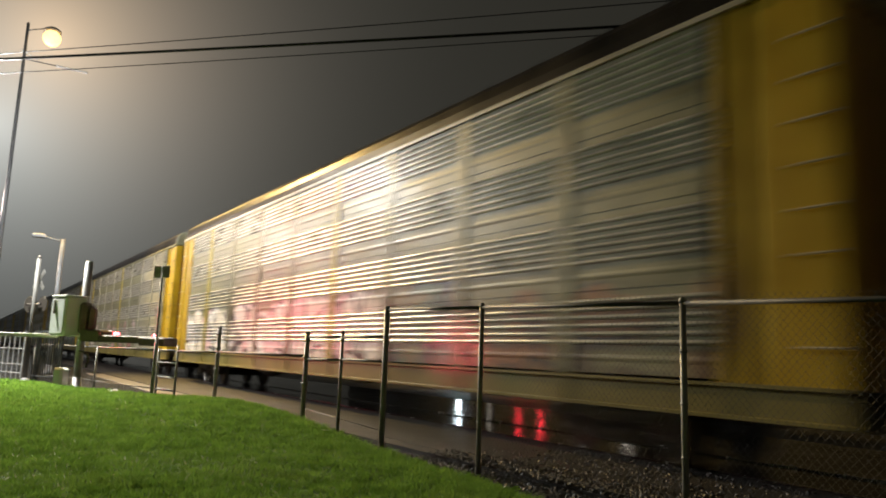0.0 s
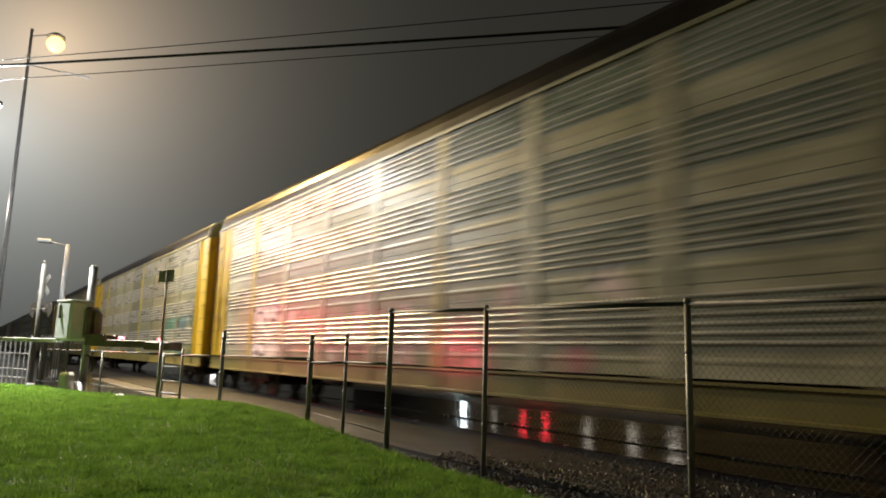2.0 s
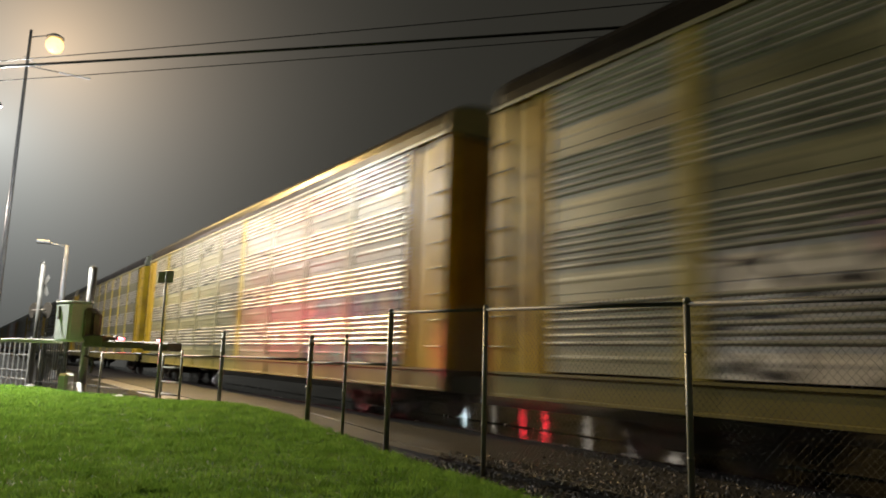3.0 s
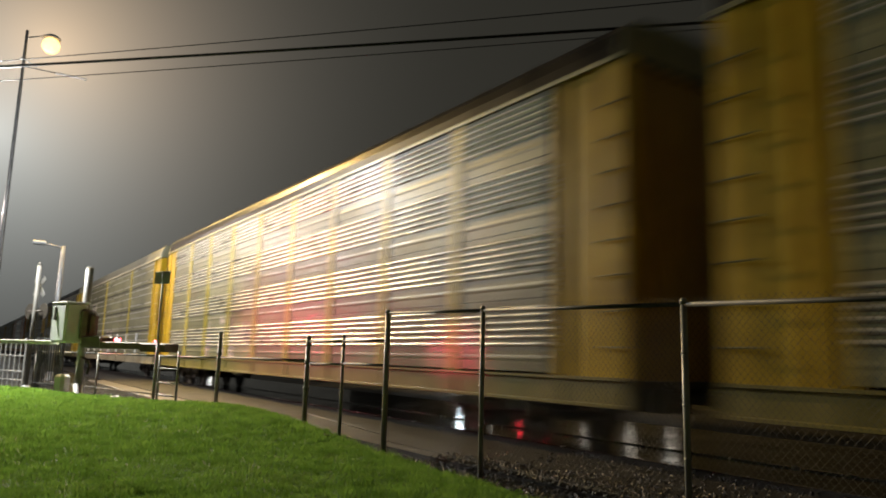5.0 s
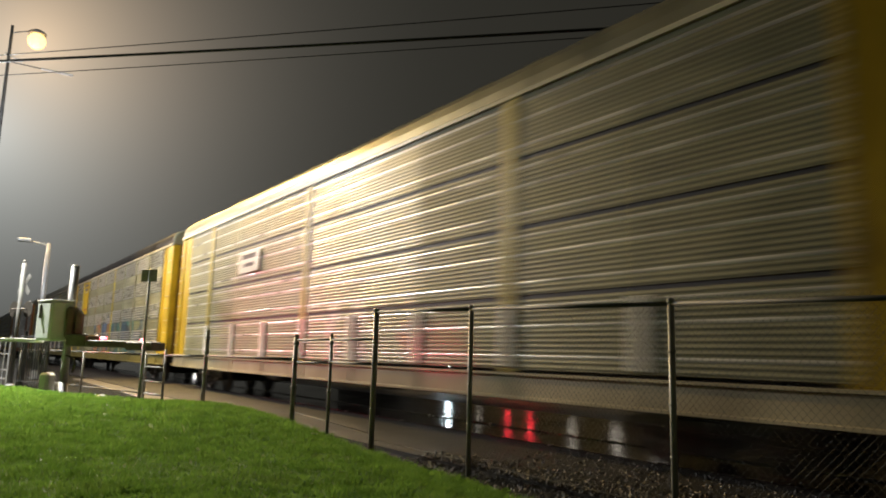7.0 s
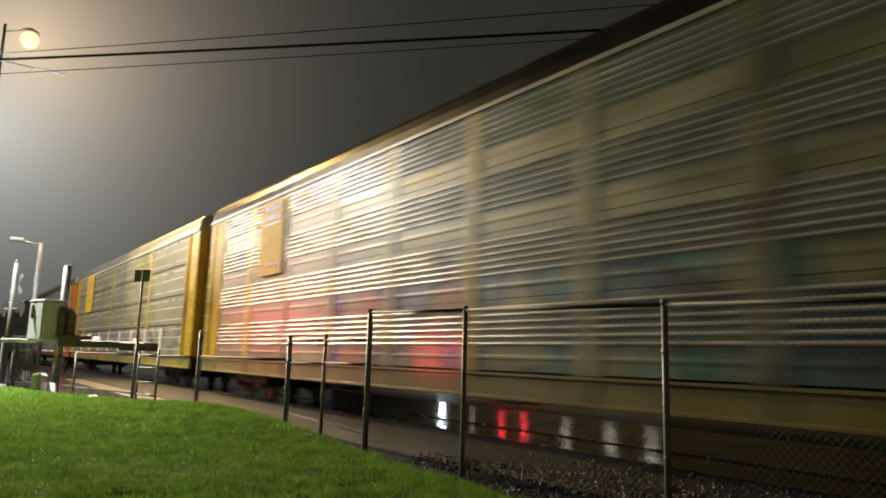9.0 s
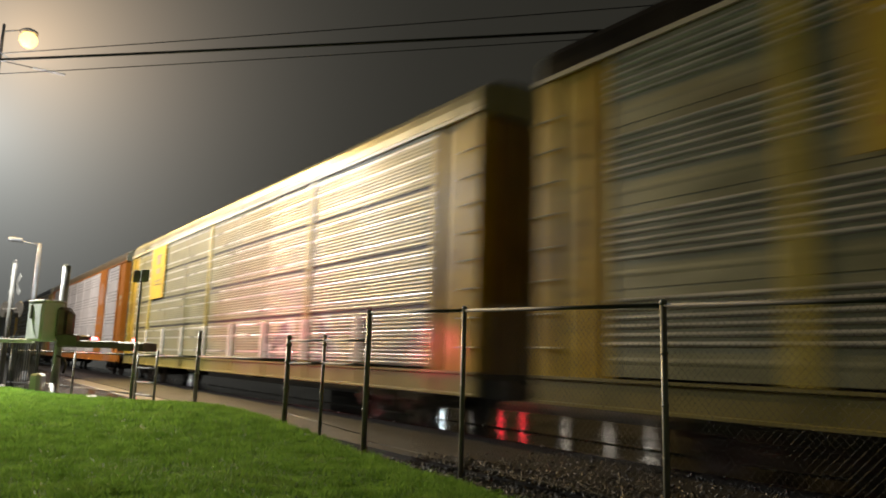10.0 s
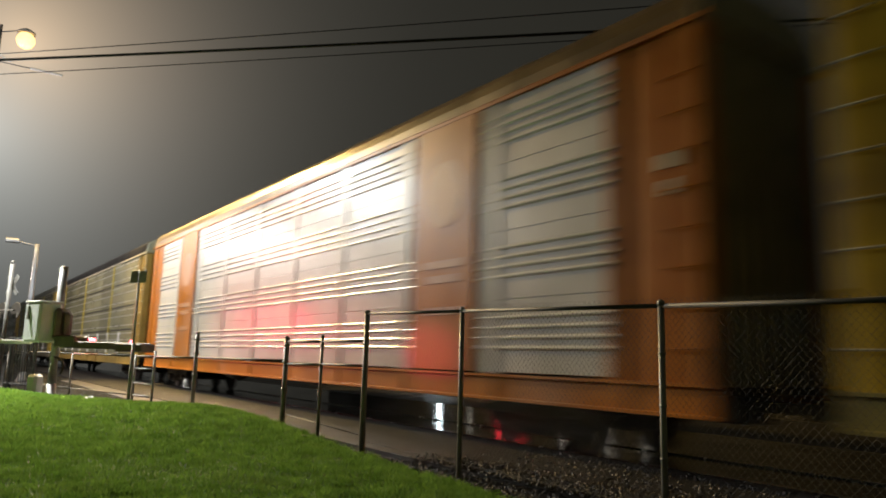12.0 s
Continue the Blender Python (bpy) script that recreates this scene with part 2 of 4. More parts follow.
STONE = material("wet_ballast", (0.008, 0.0075, 0.007), (0.034, 0.031, 0.027), 0.6, 0.0, 3, 70, 0.4, 0.004)
SOIL = material("lawn_soil", (0.032, 0.075, 0.008), (0.065, 0.14, 0.015), 0.9, 0.0, 1.5, 60, 0.5, 0.01)
GRASS = material("grass_blade", (0.072, 0.158, 0.020), (0.210, 0.368, 0.064), 0.75, 0.0, 3.2, 17, 0.0, rough_span=0.1, spots=((0.21, 0.30, 0.07), 0.4))
GRASS.node_tree.nodes["Principled BSDF"].inputs["Specular IOR Level"].default_value = 0.15
RAIL_PIPE = material("weathered_rail_pipe", (0.05, 0.049, 0.045), (0.12, 0.117, 0.108), 0.6, 0.0, 5, 70, 0.15, 0.002)
PIPE = material("galvanised_pipe", (0.20, 0.20, 0.185), (0.36, 0.355, 0.33), 0.45, 0.1, 5, 70, 0.15, 0.002, vary=0.15)
DULL_PIPE = material("dull_steel_pipe", (0.24, 0.235, 0.215), (0.40, 0.39, 0.36), 0.45, 0.1, 5, 70, 0.2, 0.002, vary=0.15)
BLACK_RAIL = material("black_fence_paint", (0.03, 0.032, 0.035), (0.085, 0.088, 0.092), 0.35, 0.2, 6, 60, 0.1)
CASE = material("grey_green_case", (0.54, 0.56, 0.56), (0.70, 0.72, 0.73), 0.42, 0.0, 1.8, 50, 0.1, 0.002, spots=((0.26, 0.28, 0.22), 0.5))
CASE_DARK = material("dark_gate_arm", (0.09, 0.072, 0.062), (0.19, 0.155, 0.135), 0.6, 0.0, 4, 50, 0.2)
POLE_GREY = material("grey_mast", (0.21, 0.21, 0.21), (0.34, 0.34, 0.34), 0.42, 0.1, 3, 50, 0.1)
MAST_GREY = material("weathered_mast_paint", (0.085, 0.083, 0.08), (0.155, 0.152, 0.148), 0.6, 0.0, 3, 50, 0.1)
WOOD = material("tarred_pole_wood", (0.03, 0.024, 0.018), (0.085, 0.068, 0.05), 0.8, 0.0, 3, 40, 0.4, 0.006, stretch=(1, 1, 0.1))
WHITE = material("white_sign_face", (0.62, 0.62, 0.60), (0.80, 0.80, 0.78), 0.4, 0.0, 3, 40, 0.05)
BLUE = material("dark_blue_emblem", (0.012, 0.02, 0.09), (0.03, 0.05, 0.16), 0.4, 0.0, 3, 40, 0.05)
FADED = material("faded_pale_paint", (0.36, 0.17, 0.08), (0.50, 0.29, 0.18), 0.5, 0.0, 2.5, 40, 0.05)
RED_PAINT = material("faded_red_lettering", (0.28, 0.07, 0.04), (0.42, 0.12, 0.07), 0.45, 0.0, 3, 40, 0.05)
WIRE = material("cable_sheath", (0.012, 0.012, 0.012), (0.03, 0.03, 0.03), 0.5)
WALL = material("dark_rendered_wall", (0.018, 0.017, 0.016), (0.042, 0.039, 0.036), 0.7, 0.0, 1.2, 40, 0.2)
# the white, warm and red glows are for panels of the added building
GLOW_WHITE = material("white_glow_panel", (0.8, 0.8, 0.8), (0.9, 0.9, 0.9), 0.4, emit=(0.80, 0.95, 1.0), power=30.0)
GLOW_WARM = material("warm_glow_panel", (0.8, 0.8, 0.8), (0.9, 0.9, 0.9), 0.4, emit=(1.0, 0.95, 0.86), power=1.6)
GLOW_HEAD = material("headlamp_lens", (0.9, 0.9, 0.9), (0.95, 0.95, 0.95), 0.3, emit=(1.0, 0.96, 0.9), power=40.0)
GLOW_RED = material("red_glow_panel", (0.6, 0.1, 0.1), (0.7, 0.1, 0.1), 0.4, emit=(1.0, 0.03, 0.06), power=7.5)
GLOW_SODIUM = material("sodium_lens", (0.9, 0.7, 0.3), (0.9, 0.8, 0.4), 0.3, emit=(1.0, 0.60, 0.20), power=2.8)
GLOW_LED = material("led_lens", (0.9, 0.9, 0.9), (0.95, 0.95, 0.95), 0.3, emit=(0.9, 0.97, 1.0), power=60.0)
GLOW_FLASH = material("flasher_lens", (0.6, 0.05, 0.05), (0.7, 0.05, 0.05), 0.3, emit=(1.0, 0.06, 0.08), power=16.0)
SPRAY_WHITE = graffiti("white_and_pink_spray", [(0.80, 0.79, 0.76), (0.74, 0.50, 0.52), (0.82, 0.81, 0.78), (0.78, 0.77, 0.74), (0.70, 0.66, 0.60), (0.80, 0.78, 0.75)], 1.0, 2.75, 0.42)
SPRAY_TEAL = graffiti("teal_and_orange_spray", [(0.03, 0.14, 0.115), (0.08, 0.21, 0.17), (0.05, 0.10, 0.13), (0.17, 0.19, 0.08)], 1.0, 2.9, 0.2)
SPRAY_RUST = graffiti("rust_and_brown_spray", [(0.26, 0.11, 0.04), (0.20, 0.12, 0.05), (0.30, 0.15, 0.06), (0.10, 0.08, 0.05)], 1.0, 2.3, 0.22)
SPRAY_BLUE = graffiti("blue_and_orange_spray", [(0.05, 0.09, 0.16), (0.08, 0.14, 0.22), (0.34, 0.16, 0.07), (0.05, 0.11, 0.13)], 1.0, 2.9, 0.24)
SPRAY_DARK = graffiti("black_and_white_spray", [(0.03, 0.03, 0.04), (0.06, 0.09, 0.08), (0.55, 0.55, 0.55), (0.03, 0.03, 0.04)], 1.0, 2.2, 0.16)
SPRAY_ROSE = graffiti("rose_and_grey_spray", [(0.50, 0.30, 0.28), (0.40, 0.36, 0.34), (0.62, 0.50, 0.48), (0.34, 0.10, 0.10)], 1.0, 2.4, 0.10)


# shallow standing water: flat patches between rougher asphalt, with small ripples
an, al = ASPHALT.node_tree.nodes, ASPHALT.node_tree.links
a_b = an["Principled BSDF"]
a_co = an.new("ShaderNodeTexCoord")
a_map = an.new("ShaderNodeMapping")
a_map.inputs["Rotation"].default_value = (0, 0, radians(35))
a_map.inputs["Scale"].default_value = (2.6, 1.2, 1)
a_n = an.new("ShaderNodeTexNoise")
a_n.inputs["Scale"].default_value, a_n.inputs["Detail"].default_value = 1.5, 3
a_bump = an.new("ShaderNodeBump")
a_bump.inputs["Strength"].default_value, a_bump.inputs["Distance"].default_value = 0.45, 0.03
al.new(a_co.outputs["Object"], a_map.inputs["Vector"])
al.new(a_map.outputs[0], a_n.inputs["Vector"])
al.new(a_n.outputs["Fac"], a_bump.inputs["Height"])
al.new(a_b.inputs["Normal"].links[0].from_socket, a_bump.inputs["Normal"])
al.new(a_bump.outputs[0], a_b.inputs["Normal"])

# light passes through the blades
gn, gl = GRASS.node_tree.nodes, GRASS.node_tree.links
g_tr = gn.new("ShaderNodeBsdfTranslucent")
g_mix = gn.new("ShaderNodeMixShader")
g_mix.inputs[0].default_value = 0.45
gl.new(gn["Principled BSDF"].inputs["Base Color"].links[0].from_socket, g_tr.inputs["Color"])
gl.new(gn["Principled BSDF"].outputs[0], g_mix.inputs[1])
gl.new(g_tr.outputs[0], g_mix.inputs[2])
gl.new(g_mix.outputs[0], gn["Material Output"].inputs["Surface"])


# ---- mesh helpers ----
def part(name, bm, mat, parent=None, label=""):
    data = bpy.data.meshes.new(name)
    bm.to_mesh(data)
    bm.free()
    return link(name, data, mat, parent, label)


def link(name, data, mat, parent=None, label=""):
    if mat and not data.materials:
        data.materials.append(mat)
    ob = new(name, data)
    if parent:
        ob.parent = parent
    if label:
        ob["label"] = label
    return ob


def raw(name, verts, faces):
    data = bpy.data.meshes.new(name)
    data.from_pydata(verts, [], faces)
    data.update()
    return data


def box(bm, x0, x1, y0, y1, z0, z1, bev=0.0):
    vs = [bm.verts.new((x, y, z)) for x in (x0, x1) for y in (y0, y1) for z in (z0, z1)]
    fs = [bm.faces.new([vs[i] for i in q]) for q in ((0, 1, 3, 2), (4, 6, 7, 5), (0, 4, 5, 1), (2, 3, 7, 6), (0, 2, 6, 4), (1, 5, 7, 3))]
    if bev:
        es = list({e for q in fs for e in q.edges})
        bmesh.ops.bevel(bm, geom=es, offset=bev, segments=1, affect="EDGES")
    return vs


def tube(bm, a, b, r, n=8, r2=None):
    a, b = Vector(a), Vector(b)
    q = (b - a).to_track_quat("Z", "Y")
    r2 = r if r2 is None else r2
    rings = []
    for p, s in ((a, r), (b, r2)):
        rings.append([bm.verts.new(p + q @ Vector((s * math.cos(2 * math.pi * i / n), s * math.sin(2 * math.pi * i / n), 0))) for i in range(n)])
    for i in range(n):
        f = bm.faces.new((rings[0][i], rings[0][(i + 1) % n], rings[1][(i + 1) % n], rings[1][i]))
        f.smooth = n > 6
    bm.faces.new(rings[0][::-1])
    bm.faces.new(rings[1])


def lathe(bm, profile, n=20, centre=(0, 0, 0), axis="Z"):
    rings = []
    for r, h in profile:
        ring = []
        for i in range(n):
            a = 2 * math.pi * i / n
            p = (r * math.cos(a), r * math.sin(a), h) if axis == "Z" else (r * math.cos(a), h, r * math.sin(a))
            ring.append(bm.verts.new(Vector(p) + Vector(centre)))
        rings.append(ring)
    for u, v in zip(rings, rings[1:]):
        for i in range(n):
            bm.faces.new((u[i], u[(i + 1) % n], v[(i + 1) % n], v[i])).smooth = True
    bm.faces.new(rings[0][::-1])
    bm.faces.new(rings[-1])
    bmesh.ops.recalc_face_normals(bm, faces=bm.faces[:])


def sweep(bm, section, x0, x1, closed=False):
    """A (y, z) section drawn out along X."""
    a = [bm.verts.new((x0, y, z)) for y, z in section]
    b = [bm.verts.new((x1, y, z)) for y, z in section]
    k = len(section)
    for i in range(k if closed else k - 1):
        j = (i + 1) % k
        bm.faces.new((a[i], b[i], b[j], a[j]))
    if closed:
        bm.faces.new(a)
        bm.faces.new(b[::-1])
    bmesh.ops.recalc_face_normals(bm, faces=bm.faces[:])


def thing(name, place, label, category, group="", kind=""):
    ob = new(name)
    ob.empty_display_size = 0.3
    ob.matrix_world = place if isinstance(place, Matrix) else pose(*place)
    return tagged(ob, label, category, group, kind)


# ---- the ground ----
RAIL_Z = -0.08
TRACK_Y = 8.96
bm = bmesh.new()
bmesh.ops.create_grid(bm, x_segments=40, y_segments=40, size=900, matrix=pose(-100, 0, -0.14))
tagged(part("ground", bm, ASPHALT), "wet dark asphalt and earth around the railway crossing", "ground", kind="structure")


def lawn_edge(x):
    """Y of the lawn's edge."""
    pts = ((-27.5, 1.1), (-23.3, 2.5), (-19.4, 3.95), (-16.2, 4.75), (-14.2, 5.15), (-12.4, 5.25), (-10.4, 5.02), (-8.3, 4.78), (-6.3, 4.74), (-4.6, 4.42), (0, 3.9), (8, 3.4))
    if x <= pts[0][0]:
        return pts[0][1] + (x - pts[0][0]) * 0.36
    for (a, b), (c, d) in zip(pts, pts[1:]):
        if x <= c:
            return b + (d - b) * (x - a) / (c - a)
    return pts[-1][1]


def lawn_height(x, y):
    inside = lawn_edge(x) - y
    ridge = 0.16 * math.exp(-((x + 13.5) / 4.0) ** 2 - ((y - 4.4) / 1.6) ** 2)
    base = -0.13 + 0.20 * min(1.0, max(0.0, inside + 0.12) / 0.9) ** 0.6
    return base + ridge * min(1, max(0, inside) / 0.3) + 0.03 * noise.noise((x * 0.35, y * 0.35, 0)) + 0.018 * noise.noise((x * 1.1, y * 1.1, 5))


def lawn():
    xs = [-24.8 + 0.4 * i for i in range(83)]
    rows = [0, 0.06, 0.15, 0.3, 0.5, 0.8, 1.2, 1.8, 2.5, 3.4, 4.5, 6, 8, 11, 15]
    verts, faces = [], []
    for x in xs:
        e = lawn_edge(x) + 0.05 * noise.noise((x * 2.1, 0, 3))
        for r in rows:
            verts.append((x, e - r, lawn_height(x, e - r)))
    k = len(rows)
    for i in range(len(xs) - 1):
        for j in range(k - 1):
            a = i * k + j
            faces.append((a, a + 1, a + k + 1, a + k))
    data = raw("lawn", verts, faces)
    tagged(link("lawn", data, SOIL), "mown green lawn on a low bank", "lawn", kind="structure")


lawn()


def grass():
    rng = np.random.default_rng(4)
    verts, faces = [], []
    count = 0
    for _ in range(1500000):
        x = rng.uniform(-24.8, 6)
        y = rng.uniform(-6, 5.5)
        e = lawn_edge(x) + 0.05 * noise.noise((x * 2.1, 0, 3)) + 0.05
        d = math.hypot(x, y)
        ang = math.degrees(math.atan2(y, -x))
        seen = d > 3.4 and -2.5 < ang < 66
        if y > e or rng.random() > (min(1.0, (6.5 / d) ** 1.5) if seen else 0.12):
            continue
        h = (0.045 if d < 9 else 0.06) * rng.uniform(0.6, 1.35) * (1 + 0.45 * noise.noise((x * 1.3, y * 1.3, 7)) + 0.55 * noise.noise((x * 5.5, y * 5.5, 2)))
        if e - y < 0.25:
            h *= 1.6
        w = (0.004 if d < 8 else 0.004 + (d - 8) * 0.0006) * rng.uniform(0.8, 1.4)
        a = rng.uniform(0, 6.283)
        lx, ly = (rng.normal(0, 0.45, 2) + 0.55 * np.array((noise.noise((x * 4, y * 4, 11)), noise.noise((x * 4, y * 4, 19))))) * h
        z = lawn_height(x, y) - 0.004
        cx, cy = math.cos(a) * w, math.sin(a) * w
        b = len(verts)
        verts += [(x - cx, y - cy, z), (x + cx, y + cy, z), (x + lx * 0.4 + cx * 0.7, y + ly * 0.4 + cy * 0.7, z + h * 0.6),
                  (x + lx * 0.4 - cx * 0.7, y + ly * 0.4 - cy * 0.7, z + h * 0.6), (x + lx, y + ly, z + h)]
        faces += [(b, b + 1, b + 2, b + 3), (b + 3, b + 2, b + 4)]
        count += 1
        if count >= 260000:
            break
    tagged(link("grass", raw("grass", verts, faces), GRASS), "short wet green grass blades on the lawn", "grass", kind="stuff")


def stones():
    rng = np.random.default_rng(8)
    verts, faces = [], []
    shape = [(-1, -1, 0), (1, -0.8, 0), (0.9, 1, 0), (-0.8, 0.9, 0), (-0.6, -0.5, 1), (0.6, -0.6, 0.9), (0.5, 0.6, 1.1), (-0.5, 0.5, 0.8)]
    sides = [(4, 5, 6, 7), (0, 1, 5, 4), (1, 2, 6, 5), (2, 3, 7, 6), (3, 0, 4, 7)]
    for _ in range(60000):
        x, y = rng.uniform(-9.5, 1.5), rng.uniform(4.2, 8.0)
        if y < lawn_edge(x) - 0.02 or (x < -6.8 and rng.random() < min(1, (-6.8 - x) / 2.0)):
            continue
        if y > 6.2 and rng.random() < min(0.93, 0.25 + 0.3 * (y - 6.2) + 0.14 * max(0.0, -2.0 - x)):
            continue
        r = rng.uniform(0.008, 0.022)
        a = rng.uniform(0, 6.28)
        c, s = math.cos(a) * r, math.sin(a) * r
        b = len(verts)
        z = (-0.14 if y < 5.6 else -0.097) + rng.uniform(-0.2, 0.5) * r
        for p in shape:
            k = rng.uniform(0.75, 1.2)
            verts.append((x + (p[0] * c - p[1] * s) * k, y + (p[0] * s + p[1] * c) * k, z + p[2] * r * k))
        faces += [tuple(b + i for i in f) for f in sides]
    tagged(link("ballast_stones", raw("ballast_stones", verts, faces), STONE), "wet dark ballast stones along the fence", "gravel", kind="stuff")


bm = bmesh.new()
box(bm, -36, -17.5, 4.9, 6.9, -0.2, -0.12, 0.01)
for v in bm.verts:
    if v.co.y < 5.5 and v.co.x > -20:
        v.co.x += 2.2
tagged(part("pavement", bm, CONCRETE), "wet pale concrete footway beside the crossing", "pavement", kind="structure")


def rail(y, name="rail"):
    bm = bmesh.new()
    s = [(-0.075, -0.16), (0.075, -0.16), (0.075, -0.145), (0.012, -0.12), (0.012, -0.045), (0.036, -0.035), (0.036, -0.005), (0.03, 0), (-0.03, 0), (-0.036, -0.005), (-0.036, -0.035), (-0.012, -0.045), (-0.012, -0.12), (-0.075, -0.145)]
    sweep(bm, s, -320, 120, True)
    ob = part(name, bm, STEEL)
    ob.matrix_world = pose(0, y, RAIL_Z)
    return tagged(ob, "long steel rail with a polished wet top", "rail", "rails of the track")


rail(TRACK_Y - 0.735)
rail(TRACK_Y + 0.735)


ROUGH = material("rough_wet_asphalt", (0.008, 0.0078, 0.0074), (0.026, 0.0245, 0.023), 0.55, 0.0, 1.6, 60, 0.5, 0.008)
ROUGH.node_tree.nodes["Principled BSDF"].inputs["Specular IOR Level"].default_value = 0.3


def slab(name, y0, y1, top, mat, label):
    bm = bmesh.new()
    vs = box(bm, -60, 6, y0, y1, top - 0.2, top)
    for v in vs:
        if v.co.y < 7 and v.co.z > top - 0.1:
            v.co.z = top - 0.006
    tagged(part(name, bm, mat), label, "crossing panel", kind="structure")


slab("crossing_apron", 5.6, TRACK_Y - 0.785, -0.092, ROUGH, "wet rough asphalt apron up to the near rail")
slab("crossing_bed", TRACK_Y - 0.685, TRACK_Y + 0.685, -0.105, ASPHALT, "wet dark track bed between the rails")
slab("crossing_shoulder", TRACK_Y + 0.785, 13.4, -0.10, ASPHALT, "smooth wet asphalt beyond the far rail")
slab("shop_forecourt", 13.4, 19.6, -0.104, ROUGH, "rough wet asphalt before the added building")


# ---- the train ----
SPEED, PITCH, FIRST = 16.58, 28.6, 1.908
HALF = 13.55
SILL_LOW, SILL_TOP, SIDE_TOP = 0.73, 1.14, 5.80
BAY = 2.71
TIERS = [1.16, 2.32, 3.45, 4.60, 5.72]


def rib_panel(style):
    """Corrugated side sheet of one bay: (y, z) section with pressed horizontal ribs, y = 0 at the sheet, negative outwards."""
    sec = []
    for lo, hi in zip(TIERS, TIERS[1:]):
        h = hi - lo
        if style == "fine":
            k, pitch = 14, h / 15
            at = [lo + pitch * (i + 1) for i in range(k)]
            half, out = pitch * 0.24, 0.0075
        else:
            at = [lo + h * u for u in (0.38, 0.48, 0.58, 0.68, 0.78, 0.88)] if style == "banded" else [lo + h * u for u in (0.34, 0.48, 0.62, 0.76)]
            half, out = 0.024, 0.036
        sec.append((0.0, lo + (0.037 if style == "fine" else 0.015), 0))
        for z in ([lo + h * 0.19] if style == "banded" else []):
            sec += [(0.0, z - 0.05, 0), (-0.006, z - 0.012, 0), (-0.006, z + 0.012, 0), (0.0, z + 0.05, 0)]
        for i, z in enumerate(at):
            # on fine sheets only three ribs of a tier take the painted highlight
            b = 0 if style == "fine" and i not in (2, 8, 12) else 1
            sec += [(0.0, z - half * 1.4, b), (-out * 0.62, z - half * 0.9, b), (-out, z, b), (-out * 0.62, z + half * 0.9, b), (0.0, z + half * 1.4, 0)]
        g = 0.034 if style == "fine" else 0.012
        d = 0.02 if style == "fine" else 0.008
        sec += [(0.0, hi - g - 0.003, 2), (d, hi - g, 2), (d, hi + g, 2)]
    return sec[:-2]


def panel_mesh(style):
    """Sheet faces take the first material, pressed ribs the second."""
    bm = bmesh.new()
    sec = rib_panel(style)
    half = BAY / 2 - (0.02 if style == "fine" else 0.13)
    a = [bm.verts.new((-half, y, z)) for y, z, _ in sec]
    b = [bm.verts.new((half, y, z)) for y, z, _ in sec]
    for i in range(len(sec) - 1):
        f = bm.faces.new((a[i], b[i], b[i + 1], a[i + 1]))
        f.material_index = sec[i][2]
        f.smooth = sec[i][2] == 1
    data = bpy.data.meshes.new("side_panel")
    bm.to_mesh(data)
    bm.free()
    for _ in range(3):
        data.materials.append(None)
    return data


def mesh_of(name, build):
    bm = bmesh.new()
    build(bm)
    data = bpy.data.meshes.new(name)
    bm.to_mesh(data)
    bm.free()
    return data


def roof_section():
    near = [(-1.50, 5.80), (-1.50, 5.96), (-1.45, 6.14), (-1.32, 6.29), (-1.05, 6.40), (-0.55, 6.47), (0, 6.50)]
    return near + [(-y, z) for y, z in near[-2::-1]]


def build_roof(bm):
    sweep(bm, roof_section(), -HALF + 0.1, HALF - 0.1)


def build_gable(bm):
    """Sheet that closes the roof's end, with a folded rim."""
    outer = [bm.verts.new((0.0, y, z)) for y, z in roof_section()]
    inner = [bm.verts.new((0.03, y * 0.96, z - 0.05)) for y, z in roof_section()]
    back = [bm.verts.new((-0.03, y, z)) for y, z in roof_section()]
    bm.faces.new(inner)
    k = len(outer)
    for i in range(k):
        j = (i + 1) % k
        bm.faces.new((outer[i], outer[j], inner[j], inner[i]))
        bm.faces.new((back[i], back[j], outer[j], outer[i]))
    bmesh.ops.recalc_face_normals(bm, faces=bm.faces[:])


def build_roof_band(bm):
    sweep(bm, [(y * 1.012, z + 0.022) for y, z in roof_section()], -0.035, 0.035)


def pillar_builder(sign):
    """Car-end corner, 1.4 m long, as one folded sheet: inner post, slot, flat plate, slot and end post; sign: which way the car ends."""
    plan = [(-0.70, 0.16), (-0.70, 0.0), (-0.50, 0.0), (-0.48, 0.12), (-0.32, 0.12), (-0.30, 0.03), (0.16, 0.03), (0.18, 0.10), (0.26, 0.10), (0.28, 0.0), (0.68, 0.0), (0.70, 0.03), (0.70, 0.26), (0.62, 0.26), (0.62, 0.2), (-0.62, 0.2)]

    def build(bm):
        a = [bm.verts.new((sign * x, y, SILL_TOP)) for x, y in plan]
        b = [bm.verts.new((sign * x, y, SIDE_TOP - 0.09)) for x, y in plan]
        for i in range(len(plan)):
            j = (i + 1) % len(plan)
            bm.faces.new((a[i], a[j], b[j], b[i]))
        bm.faces.new(b)
        bmesh.ops.recalc_face_normals(bm, faces=bm.faces[:])
    return build


def build_grab(bm):
    tube(bm, (-0.2, -0.05, 0), (0.2, -0.05, 0), 0.014, 6)
    tube(bm, (-0.2, -0.05, 0), (-0.2, 0.01, 0), 0.012, 5)
    tube(bm, (0.2, -0.05, 0), (0.2, 0.01, 0), 0.012, 5)


